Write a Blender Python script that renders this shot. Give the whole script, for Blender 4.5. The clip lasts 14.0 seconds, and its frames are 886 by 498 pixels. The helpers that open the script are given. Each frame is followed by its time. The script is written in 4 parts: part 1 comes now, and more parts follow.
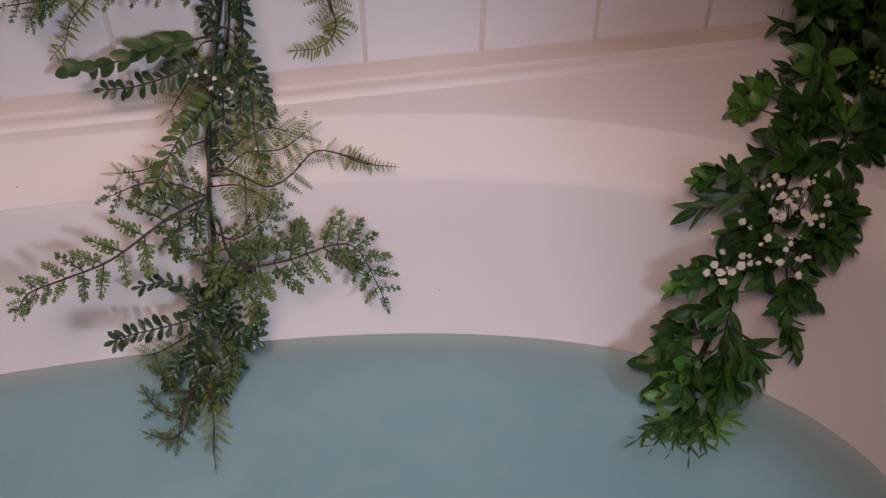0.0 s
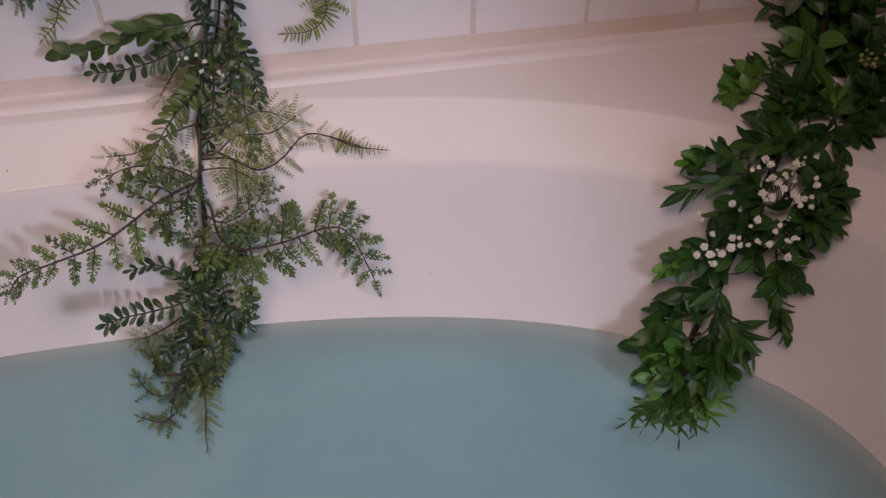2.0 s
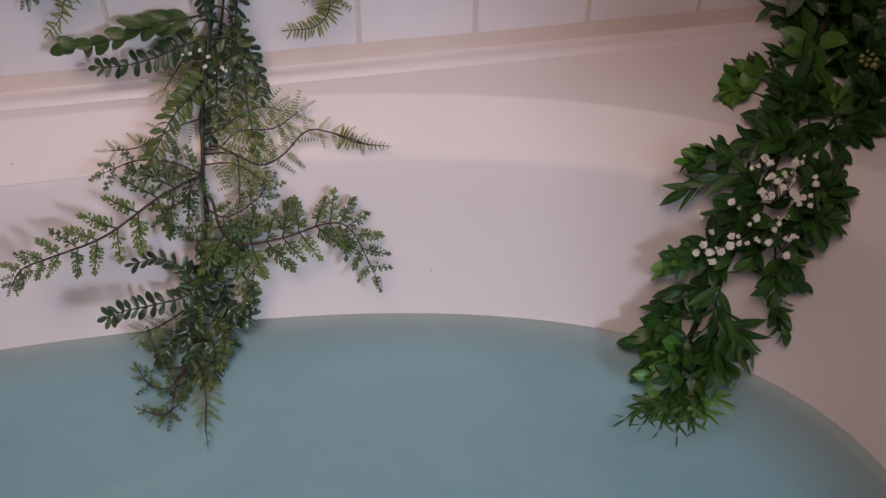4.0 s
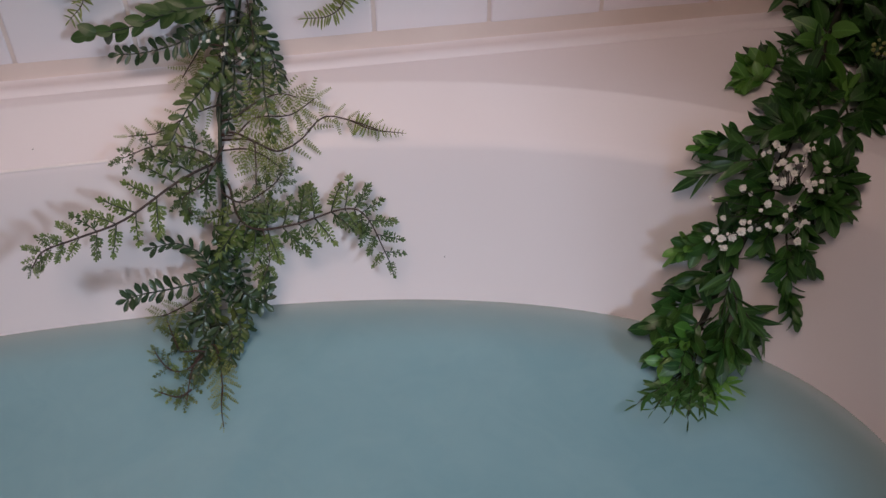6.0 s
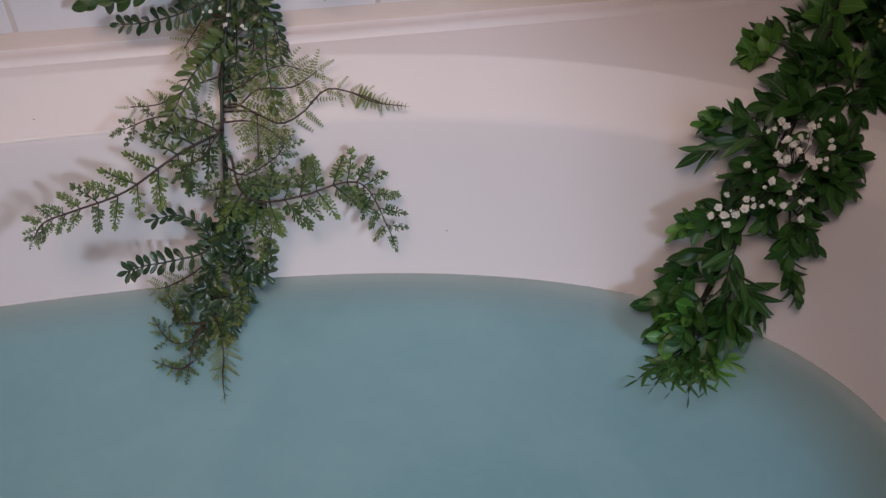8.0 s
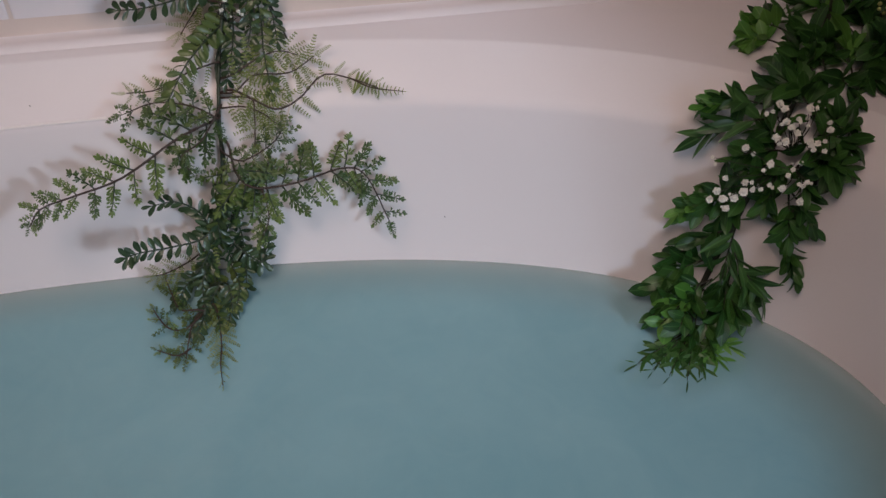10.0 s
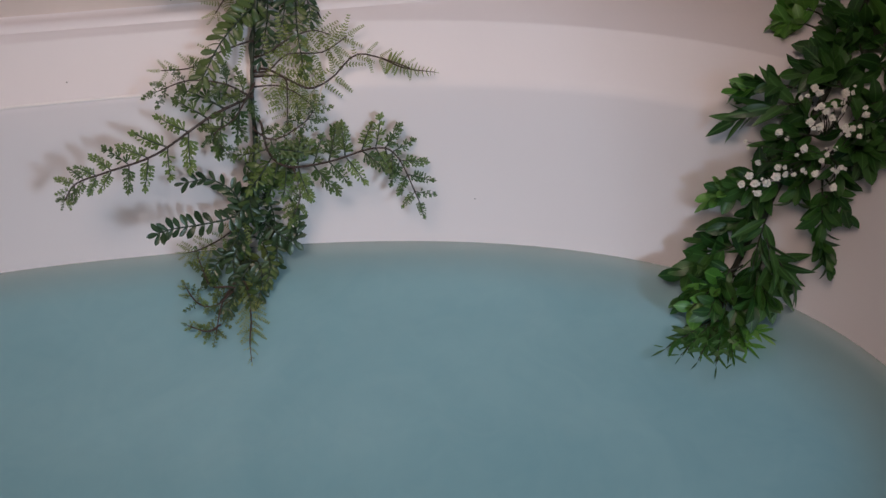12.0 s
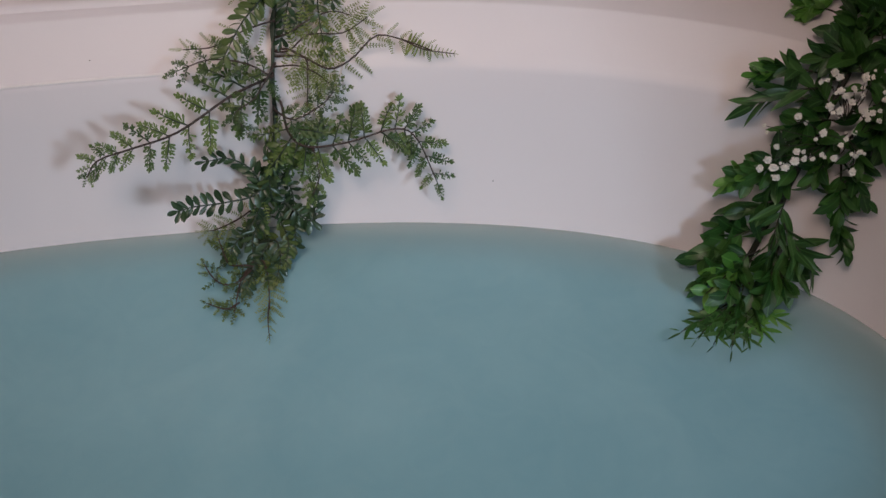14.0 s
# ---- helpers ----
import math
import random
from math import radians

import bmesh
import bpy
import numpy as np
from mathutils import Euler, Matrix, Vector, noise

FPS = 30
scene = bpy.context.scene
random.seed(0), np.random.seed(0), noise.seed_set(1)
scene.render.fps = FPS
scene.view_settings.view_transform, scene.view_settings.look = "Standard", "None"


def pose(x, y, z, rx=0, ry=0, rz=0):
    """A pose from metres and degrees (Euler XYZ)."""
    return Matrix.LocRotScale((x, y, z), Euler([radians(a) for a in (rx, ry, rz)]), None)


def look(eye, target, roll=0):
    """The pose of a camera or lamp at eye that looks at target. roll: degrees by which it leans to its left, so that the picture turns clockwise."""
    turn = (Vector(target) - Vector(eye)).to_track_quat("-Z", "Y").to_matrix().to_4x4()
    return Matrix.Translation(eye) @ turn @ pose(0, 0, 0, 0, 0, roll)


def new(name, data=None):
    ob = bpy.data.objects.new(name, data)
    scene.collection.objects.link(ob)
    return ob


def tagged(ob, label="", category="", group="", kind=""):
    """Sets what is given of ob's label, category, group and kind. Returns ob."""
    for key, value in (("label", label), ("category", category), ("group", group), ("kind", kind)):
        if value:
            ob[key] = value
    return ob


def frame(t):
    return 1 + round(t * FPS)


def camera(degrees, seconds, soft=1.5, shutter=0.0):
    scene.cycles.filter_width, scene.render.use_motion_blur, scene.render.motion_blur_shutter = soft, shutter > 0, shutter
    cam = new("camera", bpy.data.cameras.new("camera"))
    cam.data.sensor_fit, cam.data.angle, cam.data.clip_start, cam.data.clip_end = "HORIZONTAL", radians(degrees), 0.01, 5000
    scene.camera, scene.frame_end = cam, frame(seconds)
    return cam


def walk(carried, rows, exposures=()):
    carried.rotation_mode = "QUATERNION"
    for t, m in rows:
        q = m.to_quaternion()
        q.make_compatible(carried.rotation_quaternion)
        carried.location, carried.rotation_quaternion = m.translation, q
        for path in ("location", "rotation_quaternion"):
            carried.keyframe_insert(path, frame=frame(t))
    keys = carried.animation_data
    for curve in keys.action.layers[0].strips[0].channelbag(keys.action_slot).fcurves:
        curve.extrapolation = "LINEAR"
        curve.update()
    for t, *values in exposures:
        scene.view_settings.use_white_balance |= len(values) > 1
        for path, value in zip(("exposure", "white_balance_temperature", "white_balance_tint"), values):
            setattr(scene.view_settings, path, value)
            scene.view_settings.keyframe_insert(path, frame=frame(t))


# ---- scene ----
# camera and walk: t, eye, a point looked at, roll
cam = camera(45.15, 14.0, soft=1.5)
ROWS = [
    (0, (-0.0603, -0.7980, 1.1056), (0.0526, -0.1111, 0.3877), -0.20),
    (0.5, (-0.0596, -0.8050, 1.1008), (0.0533, -0.1180, 0.3830), -0.11),
    (1, (-0.0631, -0.8030, 1.1018), (0.0539, -0.1221, 0.3789), 0.11),
    (1.5, (-0.0615, -0.8051, 1.0993), (0.0563, -0.1209, 0.3796), 0.22),
    (2, (-0.0600, -0.8046, 1.1019), (0.0586, -0.1247, 0.3783), 0.09),
    (2.5, (-0.0588, -0.8069, 1.1019), (0.0607, -0.1226, 0.3826), 0.25),
    (3, (-0.0566, -0.8090, 1.1039), (0.0618, -0.1224, 0.3866), 0.07),
    (3.5, (-0.0563, -0.8104, 1.1020), (0.0601, -0.1268, 0.3815), 0.18),
    (6, (-0.0590, -0.8332, 1.0955), (0.0419, -0.1437, 0.3783), -0.33),
    (6.5, (-0.0558, -0.8327, 1.0952), (0.0435, -0.1493, 0.3719), -0.34),
    (7, (-0.0587, -0.8321, 1.0920), (0.0426, -0.1546, 0.3635), 0.06),
    (7.5, (-0.0616, -0.8288, 1.0960), (0.0378, -0.1568, 0.3621), 0.25),
    (10, (-0.0591, -0.8348, 1.0877), (0.0382, -0.1675, 0.3493), -0.11),
    (10.5, (-0.0578, -0.8371, 1.0815), (0.0394, -0.1703, 0.3426), 0.17),
    (11, (-0.0538, -0.8446, 1.0797), (0.0342, -0.1717, 0.3452), -0.43),
    (11.5, (-0.0525, -0.8461, 1.0818), (0.0290, -0.1781, 0.3422), -0.65),
    (12, (-0.0545, -0.8450, 1.0810), (0.0088, -0.1775, 0.3391), -1.28),
    (12.5, (-0.0569, -0.8468, 1.0757), (0.0135, -0.1806, 0.3333), -0.53),
    (13, (-0.0619, -0.8499, 1.0762), (-0.0002, -0.1845, 0.3322), -0.66),
    (13.5, (-0.0649, -0.8503, 1.0746), (-0.0017, -0.1876, 0.3284), -0.36),
    (14, (-0.0569, -0.8550, 1.0780), (-0.0092, -0.1916, 0.3312), -1.57),
]
walk(cam, [(t, look(eye, target, roll)) for t, eye, target, roll in ROWS],
     ((0.0, 0.03, 6780, 19), (3.0, 0.03, 6650, 16.5), (6.5, 0.04, 6320, 11), (10.0, 0.04, 6230, 7), (14.0, 0.07, 6200, 5)))

# ---- light ----
scene.view_settings.exposure = 0.0
world = bpy.data.worlds.new("world")
world.use_nodes = True
scene.world = world
sky = world.node_tree.nodes.new("ShaderNodeTexSky")
sky.sky_type = "NISHITA"
sky.sun_disc = False
sky.sun_elevation, sky.sun_rotation = radians(35), radians(150)
world.node_tree.links.new(sky.outputs[0], world.node_tree.nodes["Background"].inputs[0])
world.node_tree.nodes["Background"].inputs[1].default_value = 0.1


def area_lamp(name, eye, target, width, height, power, colour, spread=180):
    data = bpy.data.lights.new(name, "AREA")
    data.shape, data.size, data.size_y = "RECTANGLE", width, height
    data.energy, data.color, data.spread = power, colour, radians(spread)
    ob = new(name, data)
    ob.matrix_world = look(eye, target)
    return ob


# daylight in the window opening, warm downlight in the ceiling over the tub
area_lamp("window_light", (1.0, -1.96, 1.46), (0.0, -0.33, 0.38), 0.20, 0.28, 1.75, (0.69, 0.82, 0.985), 56)
area_lamp("ceiling_downlight", (-0.42, -0.92, 2.24), (-0.06, -0.12, 0.48), 1.00, 0.90, 1.85, (1.0, 0.735, 0.630), 44)

# ---- materials ----


def material(name, colour, rough=0.5, spread=0.08, scale=30.0, fine=250.0, bump=0.15, depth=0.001, spec=0.5, coat=0.0):
    """Plain painted, glazed or plastered surface with stains at two scales and fine relief."""
    mat = bpy.data.materials.new(name)
    mat.use_nodes = True
    nt = mat.node_tree
    bsdf = nt.nodes["Principled BSDF"]
    co = nt.nodes.new("ShaderNodeTexCoord")
    big, small = nt.nodes.new("ShaderNodeTexNoise"), nt.nodes.new("ShaderNodeTexNoise")
    big.inputs["Scale"].default_value, big.inputs["Detail"].default_value = scale * 0.2, 4
    small.inputs["Scale"].default_value, small.inputs["Detail"].default_value = fine, 3
    for n in (big, small):
        nt.links.new(co.outputs["Object"], n.inputs["Vector"])
    ramp = nt.nodes.new("ShaderNodeMix")
    ramp.data_type = "RGBA"
    ramp.inputs[6].default_value = (*[c * (1 - spread) for c in colour], 1)
    ramp.inputs[7].default_value = (*[min(1, c * (1 + spread)) for c in colour], 1)
    nt.links.new(big.outputs["Fac"], ramp.inputs[0])
    nt.links.new(ramp.outputs[2], bsdf.inputs["Base Color"])
    rr = nt.nodes.new("ShaderNodeMapRange")
    rr.inputs["To Min"].default_value, rr.inputs["To Max"].default_value = rough * 0.8, min(1, rough * 1.2)
    nt.links.new(small.outputs["Fac"], rr.inputs["Value"])
    nt.links.new(rr.outputs[0], bsdf.inputs["Roughness"])
    bsdf.inputs["Specular IOR Level"].default_value = spec
    bsdf.inputs["Coat Weight"].default_value = coat
    bp = nt.nodes.new("ShaderNodeBump")
    bp.inputs["Strength"].default_value, bp.inputs["Distance"].default_value = bump, depth
    nt.links.new(small.outputs["Fac"], bp.inputs["Height"])
    nt.links.new(bp.outputs[0], bsdf.inputs["Normal"])
    return mat


ACRYLIC = material("tub_acrylic", (0.80, 0.75, 0.765), 0.42, 0.03, 20, 60, 0.04, 0.0006, 0.35)
GLAZE = material("tile_glaze", (0.86, 0.82, 0.85), 0.22, 0.03, 25, 40, 0.1, 0.0008)
GROUT = material("grout", (0.72, 0.64, 0.60), 0.9, 0.15, 60, 500, 0.4, 0.0008, 0.2)
CAULK = material("caulk", (0.68, 0.59, 0.545), 0.6, 0.12, 60, 300, 0.2, 0.0008, 0.3)
PLASTER = material("wall_paint", (0.72, 0.60, 0.53), 0.85, 0.06, 8, 200, 0.2, 0.001, 0.3)
FLOORING = material("floor_tile", (0.45, 0.40, 0.36), 0.45, 0.12, 10, 120, 0.1, 0.001)
# darkened so that little light bounces onto the tub's right end
GREY = material("dark_end_wall", (0.20, 0.17, 0.16), 0.8, 0.08, 8, 200, 0.2, 0.001, 0.3)
WHITE = material("white_paint", (0.78, 0.76, 0.73), 0.5, 0.04, 12, 200, 0.1, 0.0008)

# ---- structure ----


def finish(name, bm, mat, parent=None, label="", smooth=True):
    me = bpy.data.meshes.new(name)
    bm.normal_update()
    bm.to_mesh(me)
    bm.free()
    me.materials.append(mat)
    if smooth:
        for p in me.polygons:
            p.use_smooth = True
    ob = new(name, me)
    if parent:
        ob.parent = parent
    if label:
        ob["label"] = label
    return ob


def add_box(bm, x0, y0, z0, x1, y1, z1, bevel=0.0):
    made = bmesh.ops.create_cube(bm, size=1, matrix=Matrix.Translation(((x0 + x1) / 2, (y0 + y1) / 2, (z0 + z1) / 2))
                                 @ Matrix.Diagonal((x1 - x0, y1 - y0, z1 - z0, 1)))
    if bevel:
        edges = list({e for v in made["verts"] for e in v.link_edges})
        bmesh.ops.bevel(bm, geom=edges, offset=bevel, segments=2, affect="EDGES", profile=0.5)


def slab(name, x0, y0, z0, x1, y1, z1, mat, bevel=0.0):
    bm = bmesh.new()
    add_box(bm, x0, y0, z0, x1, y1, z1, bevel)
    return finish(name, bm, mat, smooth=False)


X0, X1, Y0, CEIL = -1.75, 1.3, -2.0, 2.35
tagged(slab("floor", X0, Y0, -0.1, X1, 0.012, 0.0, FLOORING), "grey-brown bathroom floor tiles", "floor", kind="structure")
tagged(slab("ceiling", X0, Y0, CEIL, X1, 0.012, CEIL + 0.1, WHITE), "plain white painted bathroom ceiling", "ceiling", kind="structure")
back = tagged(slab("wall_back", X0, 0.0022, -0.1, X1, 0.15, CEIL + 0.1, GROUT), "white square wall tiles in pinkish grout behind the bathtub", "wall", kind="structure")
tagged(slab("wall_left", X0 - 0.1, Y0 - 0.1, -0.1, X0, 0.15, CEIL + 0.1, PLASTER), "plain warm beige painted bathroom wall", "wall", kind="structure")
tagged(slab("wall_right", X1, Y0 - 0.1, -0.1, X1 + 0.1, 0.15, CEIL + 0.1, PLASTER), "plain warm beige painted bathroom wall", "wall", kind="structure")
# assumed end wall, its reach set to block window light from the tub's right
tagged(slab("wall_end", 0.562, -0.93, -0.1, 0.65, 0.0022, CEIL + 0.1, GREY), "end wall of the tub's alcove, length and dark grey set to shade the tub", "wall", kind="structure")
# the wall behind the camera with its window opening
bm = bmesh.new()
WX0, WX1, WZ0, WZ1 = 0.65, 1.25, 1.05, 1.85
add_box(bm, X0, Y0 - 0.1, -0.1, WX0, Y0, CEIL + 0.1)
add_box(bm, WX1, Y0 - 0.1, -0.1, X1, Y0, CEIL + 0.1)
add_box(bm, WX0, Y0 - 0.1, -0.1, WX1, Y0, WZ0)
add_box(bm, WX0, Y0 - 0.1, WZ1, WX1, Y0, CEIL + 0.1)
tagged(finish("wall_front", bm, PLASTER, smooth=False), "beige painted bathroom wall with a window opening", "wall", kind="structure")

# ---- bathtub: oval basin in a flat deck with a raised back flange ----
DECK = 0.512
XC, YC, POWER = -0.25, -0.48, 2.4
# height, half length, half width of the basin from the deck's edge downwards
PROFILE = [
    (DECK, 0.7478, 0.4392), (DECK - 0.0005, 0.7466, 0.4380), (DECK - 0.0016, 0.7454, 0.4367), (DECK - 0.006, 0.7420, 0.4325),
    (DECK - 0.016, 0.7325, 0.4210), (DECK - 0.026, 0.7228, 0.4088), (DECK - 0.033, 0.7158, 0.4000), (DECK - 0.0370, 0.7118, 0.3950),
    (DECK - 0.0415, 0.7085, 0.3915), (DECK - 0.07, 0.6960, 0.3800), (DECK - 0.12, 0.6745, 0.3602), (DECK - 0.182, 0.6489, 0.3362),
    (DECK - 0.26, 0.6150, 0.3060), (DECK - 0.32, 0.5600, 0.2650), (DECK - 0.35, 0.5000, 0.2150), (DECK - 0.36, 0.3900, 0.1300)]
SEG = 128


def rim_point(k, a, b, z):
    """A point of the rounded-oval basin (a superellipse)."""
    c, q = math.cos(k * math.tau / SEG), math.sin(k * math.tau / SEG)
    return (XC + a * math.copysign(abs(c) ** (2 / POWER), c), YC + b * math.copysign(abs(q) ** (2 / POWER), q), z)


def tub_body():
    bm = bmesh.new()
    rings = []
    for z, a, b in PROFILE:
        rings.append([bm.verts.new(rim_point(k, a, b, z)) for k in range(SEG)])
    bx0, bx1, by0, by1 = XC - 0.81, XC + 0.81, YC - 0.49, -0.0245

    def on_frame(k, grow=0.0):
        c, s = math.cos(k * math.tau / SEG), math.sin(k * math.tau / SEG)
        tx = ((bx1 if c > 0 else bx0) - XC) / c if abs(c) > 1e-6 else 1e9
        ty = ((by1 if s > 0 else by0) - YC) / s if abs(s) > 1e-6 else 1e9
        r = min(tx, ty) - grow
        return XC + c * r, YC + s * r
    outer = [bm.verts.new((*on_frame(k), DECK)) for k in range(SEG)]
    skirt = [bm.verts.new((*on_frame(k), DECK - 0.03)) for k in range(SEG)]
    base = [bm.verts.new((*on_frame(k), 0.0)) for k in range(SEG)]
    lip = [bm.verts.new((*on_frame(k, 0.002), DECK)) for k in range(SEG)]
    edge = [bm.verts.new((*on_frame(k), DECK - 0.002)) for k in range(SEG)]
    loops = [base, skirt, edge, outer, lip] + rings
    for a, b in zip(loops, loops[1:]):
        for k in range(SEG):
            j = (k + 1) % SEG
            bm.faces.new((a[k], a[j], b[j], b[k]))
    bm.faces.new(rings[-1])
    return bm


tub = new("bathtub")
tub.location = (XC, YC, 0)
tagged(tub, "pinkish-white acrylic bathtub with an oval basin, against the tiled wall", "bathtub")


def under(ob, parent):
    ob.parent = parent
    ob.location = ob.location - parent.location
    return ob


under(finish("basin", tub_body(), ACRYLIC), tub)
# raised flange along the wall
bm = bmesh.new()
FLANGE = [(-0.0300, DECK - 0.0015), (-0.0288, DECK + 0.0006), (-0.0265, DECK + 0.0026), (-0.0240, DECK + 0.0038), (-0.0210, DECK + 0.0040), (-0.0180, DECK + 0.0032),
          (-0.0140, DECK + 0.0020), (-0.0090, DECK + 0.0016), (-0.0050, DECK + 0.0022), (-0.0030, DECK + 0.0046), (-0.0016, DECK + 0.0080), (0.002, DECK + 0.0100), (0.002, DECK - 0.02)]
ends = []
for x in (XC - 0.81, XC - 0.3, XC, XC + 0.3, XC + 0.81):
    ends.append([bm.verts.new((x, y, z)) for y, z in FLANGE])
for a, b in zip(ends, ends[1:]):
    for k in range(len(FLANGE) - 1):
        bm.faces.new((a[k], b[k], b[k + 1], a[k + 1]))
under(finish("back_flange", bm, ACRYLIC), tub)

# glossy ridge added along the back slope's crease to make its bright highlight
GLINT = material("highlight_gloss", (0.84, 0.80, 0.80), 0.12, 0.03, 40, 300, 0.1, 0.0003)
bm = bmesh.new()
highlight_ridge = []
for i in range(41):
    x = -0.42 + 0.172 * i / 40
    y = YC + 0.3950 * (1 - abs((x - XC) / 0.7118) ** POWER) ** (1 / POWER)
    highlight_ridge.append([bm.verts.new((x, y + dy, DECK - 0.0368 + dz)) for dy, dz in ((0.0016, 0.0012), (0.0004, 0.0012), (-0.0006, 0.0008), (-0.0010, 0.0), (-0.0008, -0.0014))])
for a, b in zip(highlight_ridge, highlight_ridge[1:]):
    for k in range(4):
        bm.faces.new((a[k], b[k], b[k + 1], a[k + 1]))
under(finish("highlight_ridge", bm, GLINT, None, "thin glossy ridge added to give the crease a highlight line"), tub)

# bead of sealant under the tiles
bm = bmesh.new()
rows = []
for i in range(61):
    x = XC - 0.81 + 1.62 * i / 60
    w = 0.0005 * noise.noise((x * 14, 0, 3))
    rows.append([bm.verts.new((x, y - w, z + w)) for y, z in ((-0.0066, 0.5130), (-0.0046, 0.5155), (-0.0028, 0.5185), (-0.0014, 0.5230), (0.0012, 0.5275))])
for a, b in zip(rows, rows[1:]):
    for k in range(4):
        bm.faces.new((a[k], b[k], b[k + 1], a[k + 1]))
tagged(finish("trim", bm, CAULK), "thin beige bead of sealant between tub and tiles", "sealant", kind="structure")

# ---- water ----
WATER = 0.3305


def water_material(name, alpha, top, a, b, shore, fade):
    """Cloudy water seen in layers: milk over clear, thinning out over the last centimetre before the tub's wall."""
    mat = bpy.data.materials.new(name)
    mat.use_nodes = True
    nt = mat.node_tree
    nt.nodes.remove(nt.nodes["Principled BSDF"])
    out = nt.nodes["Material Output"]

    def sums(op, one, two=0.0, three=0.0, clamp=False):
        n = nt.nodes.new("ShaderNodeMath")
        n.operation, n.use_clamp = op, clamp
        for k, v in enumerate((one, two, three)):
            if isinstance(v, (int, float)):
                n.inputs[k].default_value = v
            else:
                nt.links.new(v, n.inputs[k])
        return n.outputs[0]
    co = nt.nodes.new("ShaderNodeTexCoord")
    sep = nt.nodes.new("ShaderNodeSeparateXYZ")
    nt.links.new(co.outputs["Object"], sep.inputs[0])
    u = sums("DIVIDE", sums("SUBTRACT", sep.outputs["X"], XC), a)
    dy = sums("SUBTRACT", sep.outputs["Y"], YC)
    v = sums("DIVIDE", dy, b)
    reach = sums("POWER", sums("ADD", sums("POWER", sums("ABSOLUTE", u), POWER), sums("POWER", sums("ABSOLUTE", v), POWER)), 1 / POWER)
    inland = sums("MULTIPLY", sums("SUBTRACT", 1.0, reach), b)
    ramp = nt.nodes.new("ShaderNodeMapRange")
    ramp.interpolation_type = "SMOOTHSTEP"
    ramp.inputs["From Min"].default_value, ramp.inputs["From Max"].default_value = 0.0, fade
    ramp.inputs["To Min"].default_value, ramp.inputs["To Max"].default_value = alpha * shore, alpha
    nt.links.new(inland, ramp.inputs["Value"])
    cloud, swirl = nt.nodes.new("ShaderNodeTexNoise"), nt.nodes.new("ShaderNodeTexNoise")
    cloud.inputs["Scale"].default_value, cloud.inputs["Detail"].default_value, cloud.inputs["Distortion"].default_value = 5.0, 5, 1.6
    swirl.inputs["Scale"].default_value, swirl.inputs["Detail"].default_value, swirl.inputs["Distortion"].default_value = 22.0, 4, 2.5
    both = sums("ADD", sums("MULTIPLY", cloud.outputs["Fac"], 1.3), sums("MULTIPLY_ADD", swirl.outputs["Fac"], 0.5, -0.4), clamp=True)
    for n in (cloud, swirl):
        nt.links.new(co.outputs["Object"], n.inputs["Vector"])
    mix = nt.nodes.new("ShaderNodeMix")
    mix.data_type = "RGBA"
    mix.inputs[6].default_value, mix.inputs[7].default_value = (0.400, 0.745, 0.870, 1), (0.530, 0.885, 0.995, 1)
    nt.links.new(both, mix.inputs[0])
    # paler, greyer tone painted in towards the shore for light off the white tub
    shore_pale = nt.nodes.new("ShaderNodeMapRange")
    shore_pale.interpolation_type = "SMOOTHSTEP"
    shore_pale.inputs["From Min"].default_value, shore_pale.inputs["From Max"].default_value = 0.0, 0.055
    nt.links.new(inland, shore_pale.inputs["Value"])
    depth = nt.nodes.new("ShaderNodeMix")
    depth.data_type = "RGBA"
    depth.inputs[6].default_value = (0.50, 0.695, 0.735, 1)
    nt.links.new(shore_pale.outputs[0], depth.inputs[0])
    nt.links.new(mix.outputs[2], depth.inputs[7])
    milk = nt.nodes.new("ShaderNodeBsdfDiffuse")
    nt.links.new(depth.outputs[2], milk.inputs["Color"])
    clear = nt.nodes.new("ShaderNodeBsdfTransparent")
    clear.inputs["Color"].default_value = (0.97, 0.99, 0.99, 1)
    veil = nt.nodes.new("ShaderNodeMixShader")
    nt.links.new(ramp.outputs[0], veil.inputs[0])
    nt.links.new(clear.outputs[0], veil.inputs[1])
    nt.links.new(milk.outputs[0], veil.inputs[2])
    last = veil
    if top:
        gloss = nt.nodes.new("ShaderNodeBsdfGlossy")
        gloss.inputs["Roughness"].default_value = 0.05
        fres = nt.nodes.new("ShaderNodeFresnel")
        fres.inputs["IOR"].default_value = 1.33
        ripple = nt.nodes.new("ShaderNodeBump")
        ripple.inputs["Strength"].default_value, ripple.inputs["Distance"].default_value = 0.12, 0.004
        nt.links.new(cloud.outputs["Fac"], ripple.inputs["Height"])
        nt.links.new(ripple.outputs[0], gloss.inputs["Normal"])
        last = nt.nodes.new("ShaderNodeMixShader")
        nt.links.new(fres.outputs[0], last.inputs[0])
        nt.links.new(veil.outputs[0], last.inputs[1])
        nt.links.new(gloss.outputs[0], last.inputs[2])
    nt.links.new(last.outputs[0], out.inputs["Surface"])
    return mat


def water_sheet(name, z, alpha, top, shore, parent):
    lo = max(i for i, p in enumerate(PROFILE) if p[0] >= z)
    (za, aa, ba), (zb, ab, bb) = PROFILE[lo], PROFILE[lo + 1]
    k = (za - z) / (za - zb)
    a, b = aa + (ab - aa) * k + 0.0015, ba + (bb - ba) * k + 0.0015
    bm = bmesh.new()
    bm.faces.new([bm.verts.new(rim_point(i, a, b, z)) for i in range(SEG)])
    return under(finish(name, bm, water_material(name, alpha, top, a, b, shore, 0.006 + 0.2 * (WATER - z))), parent)


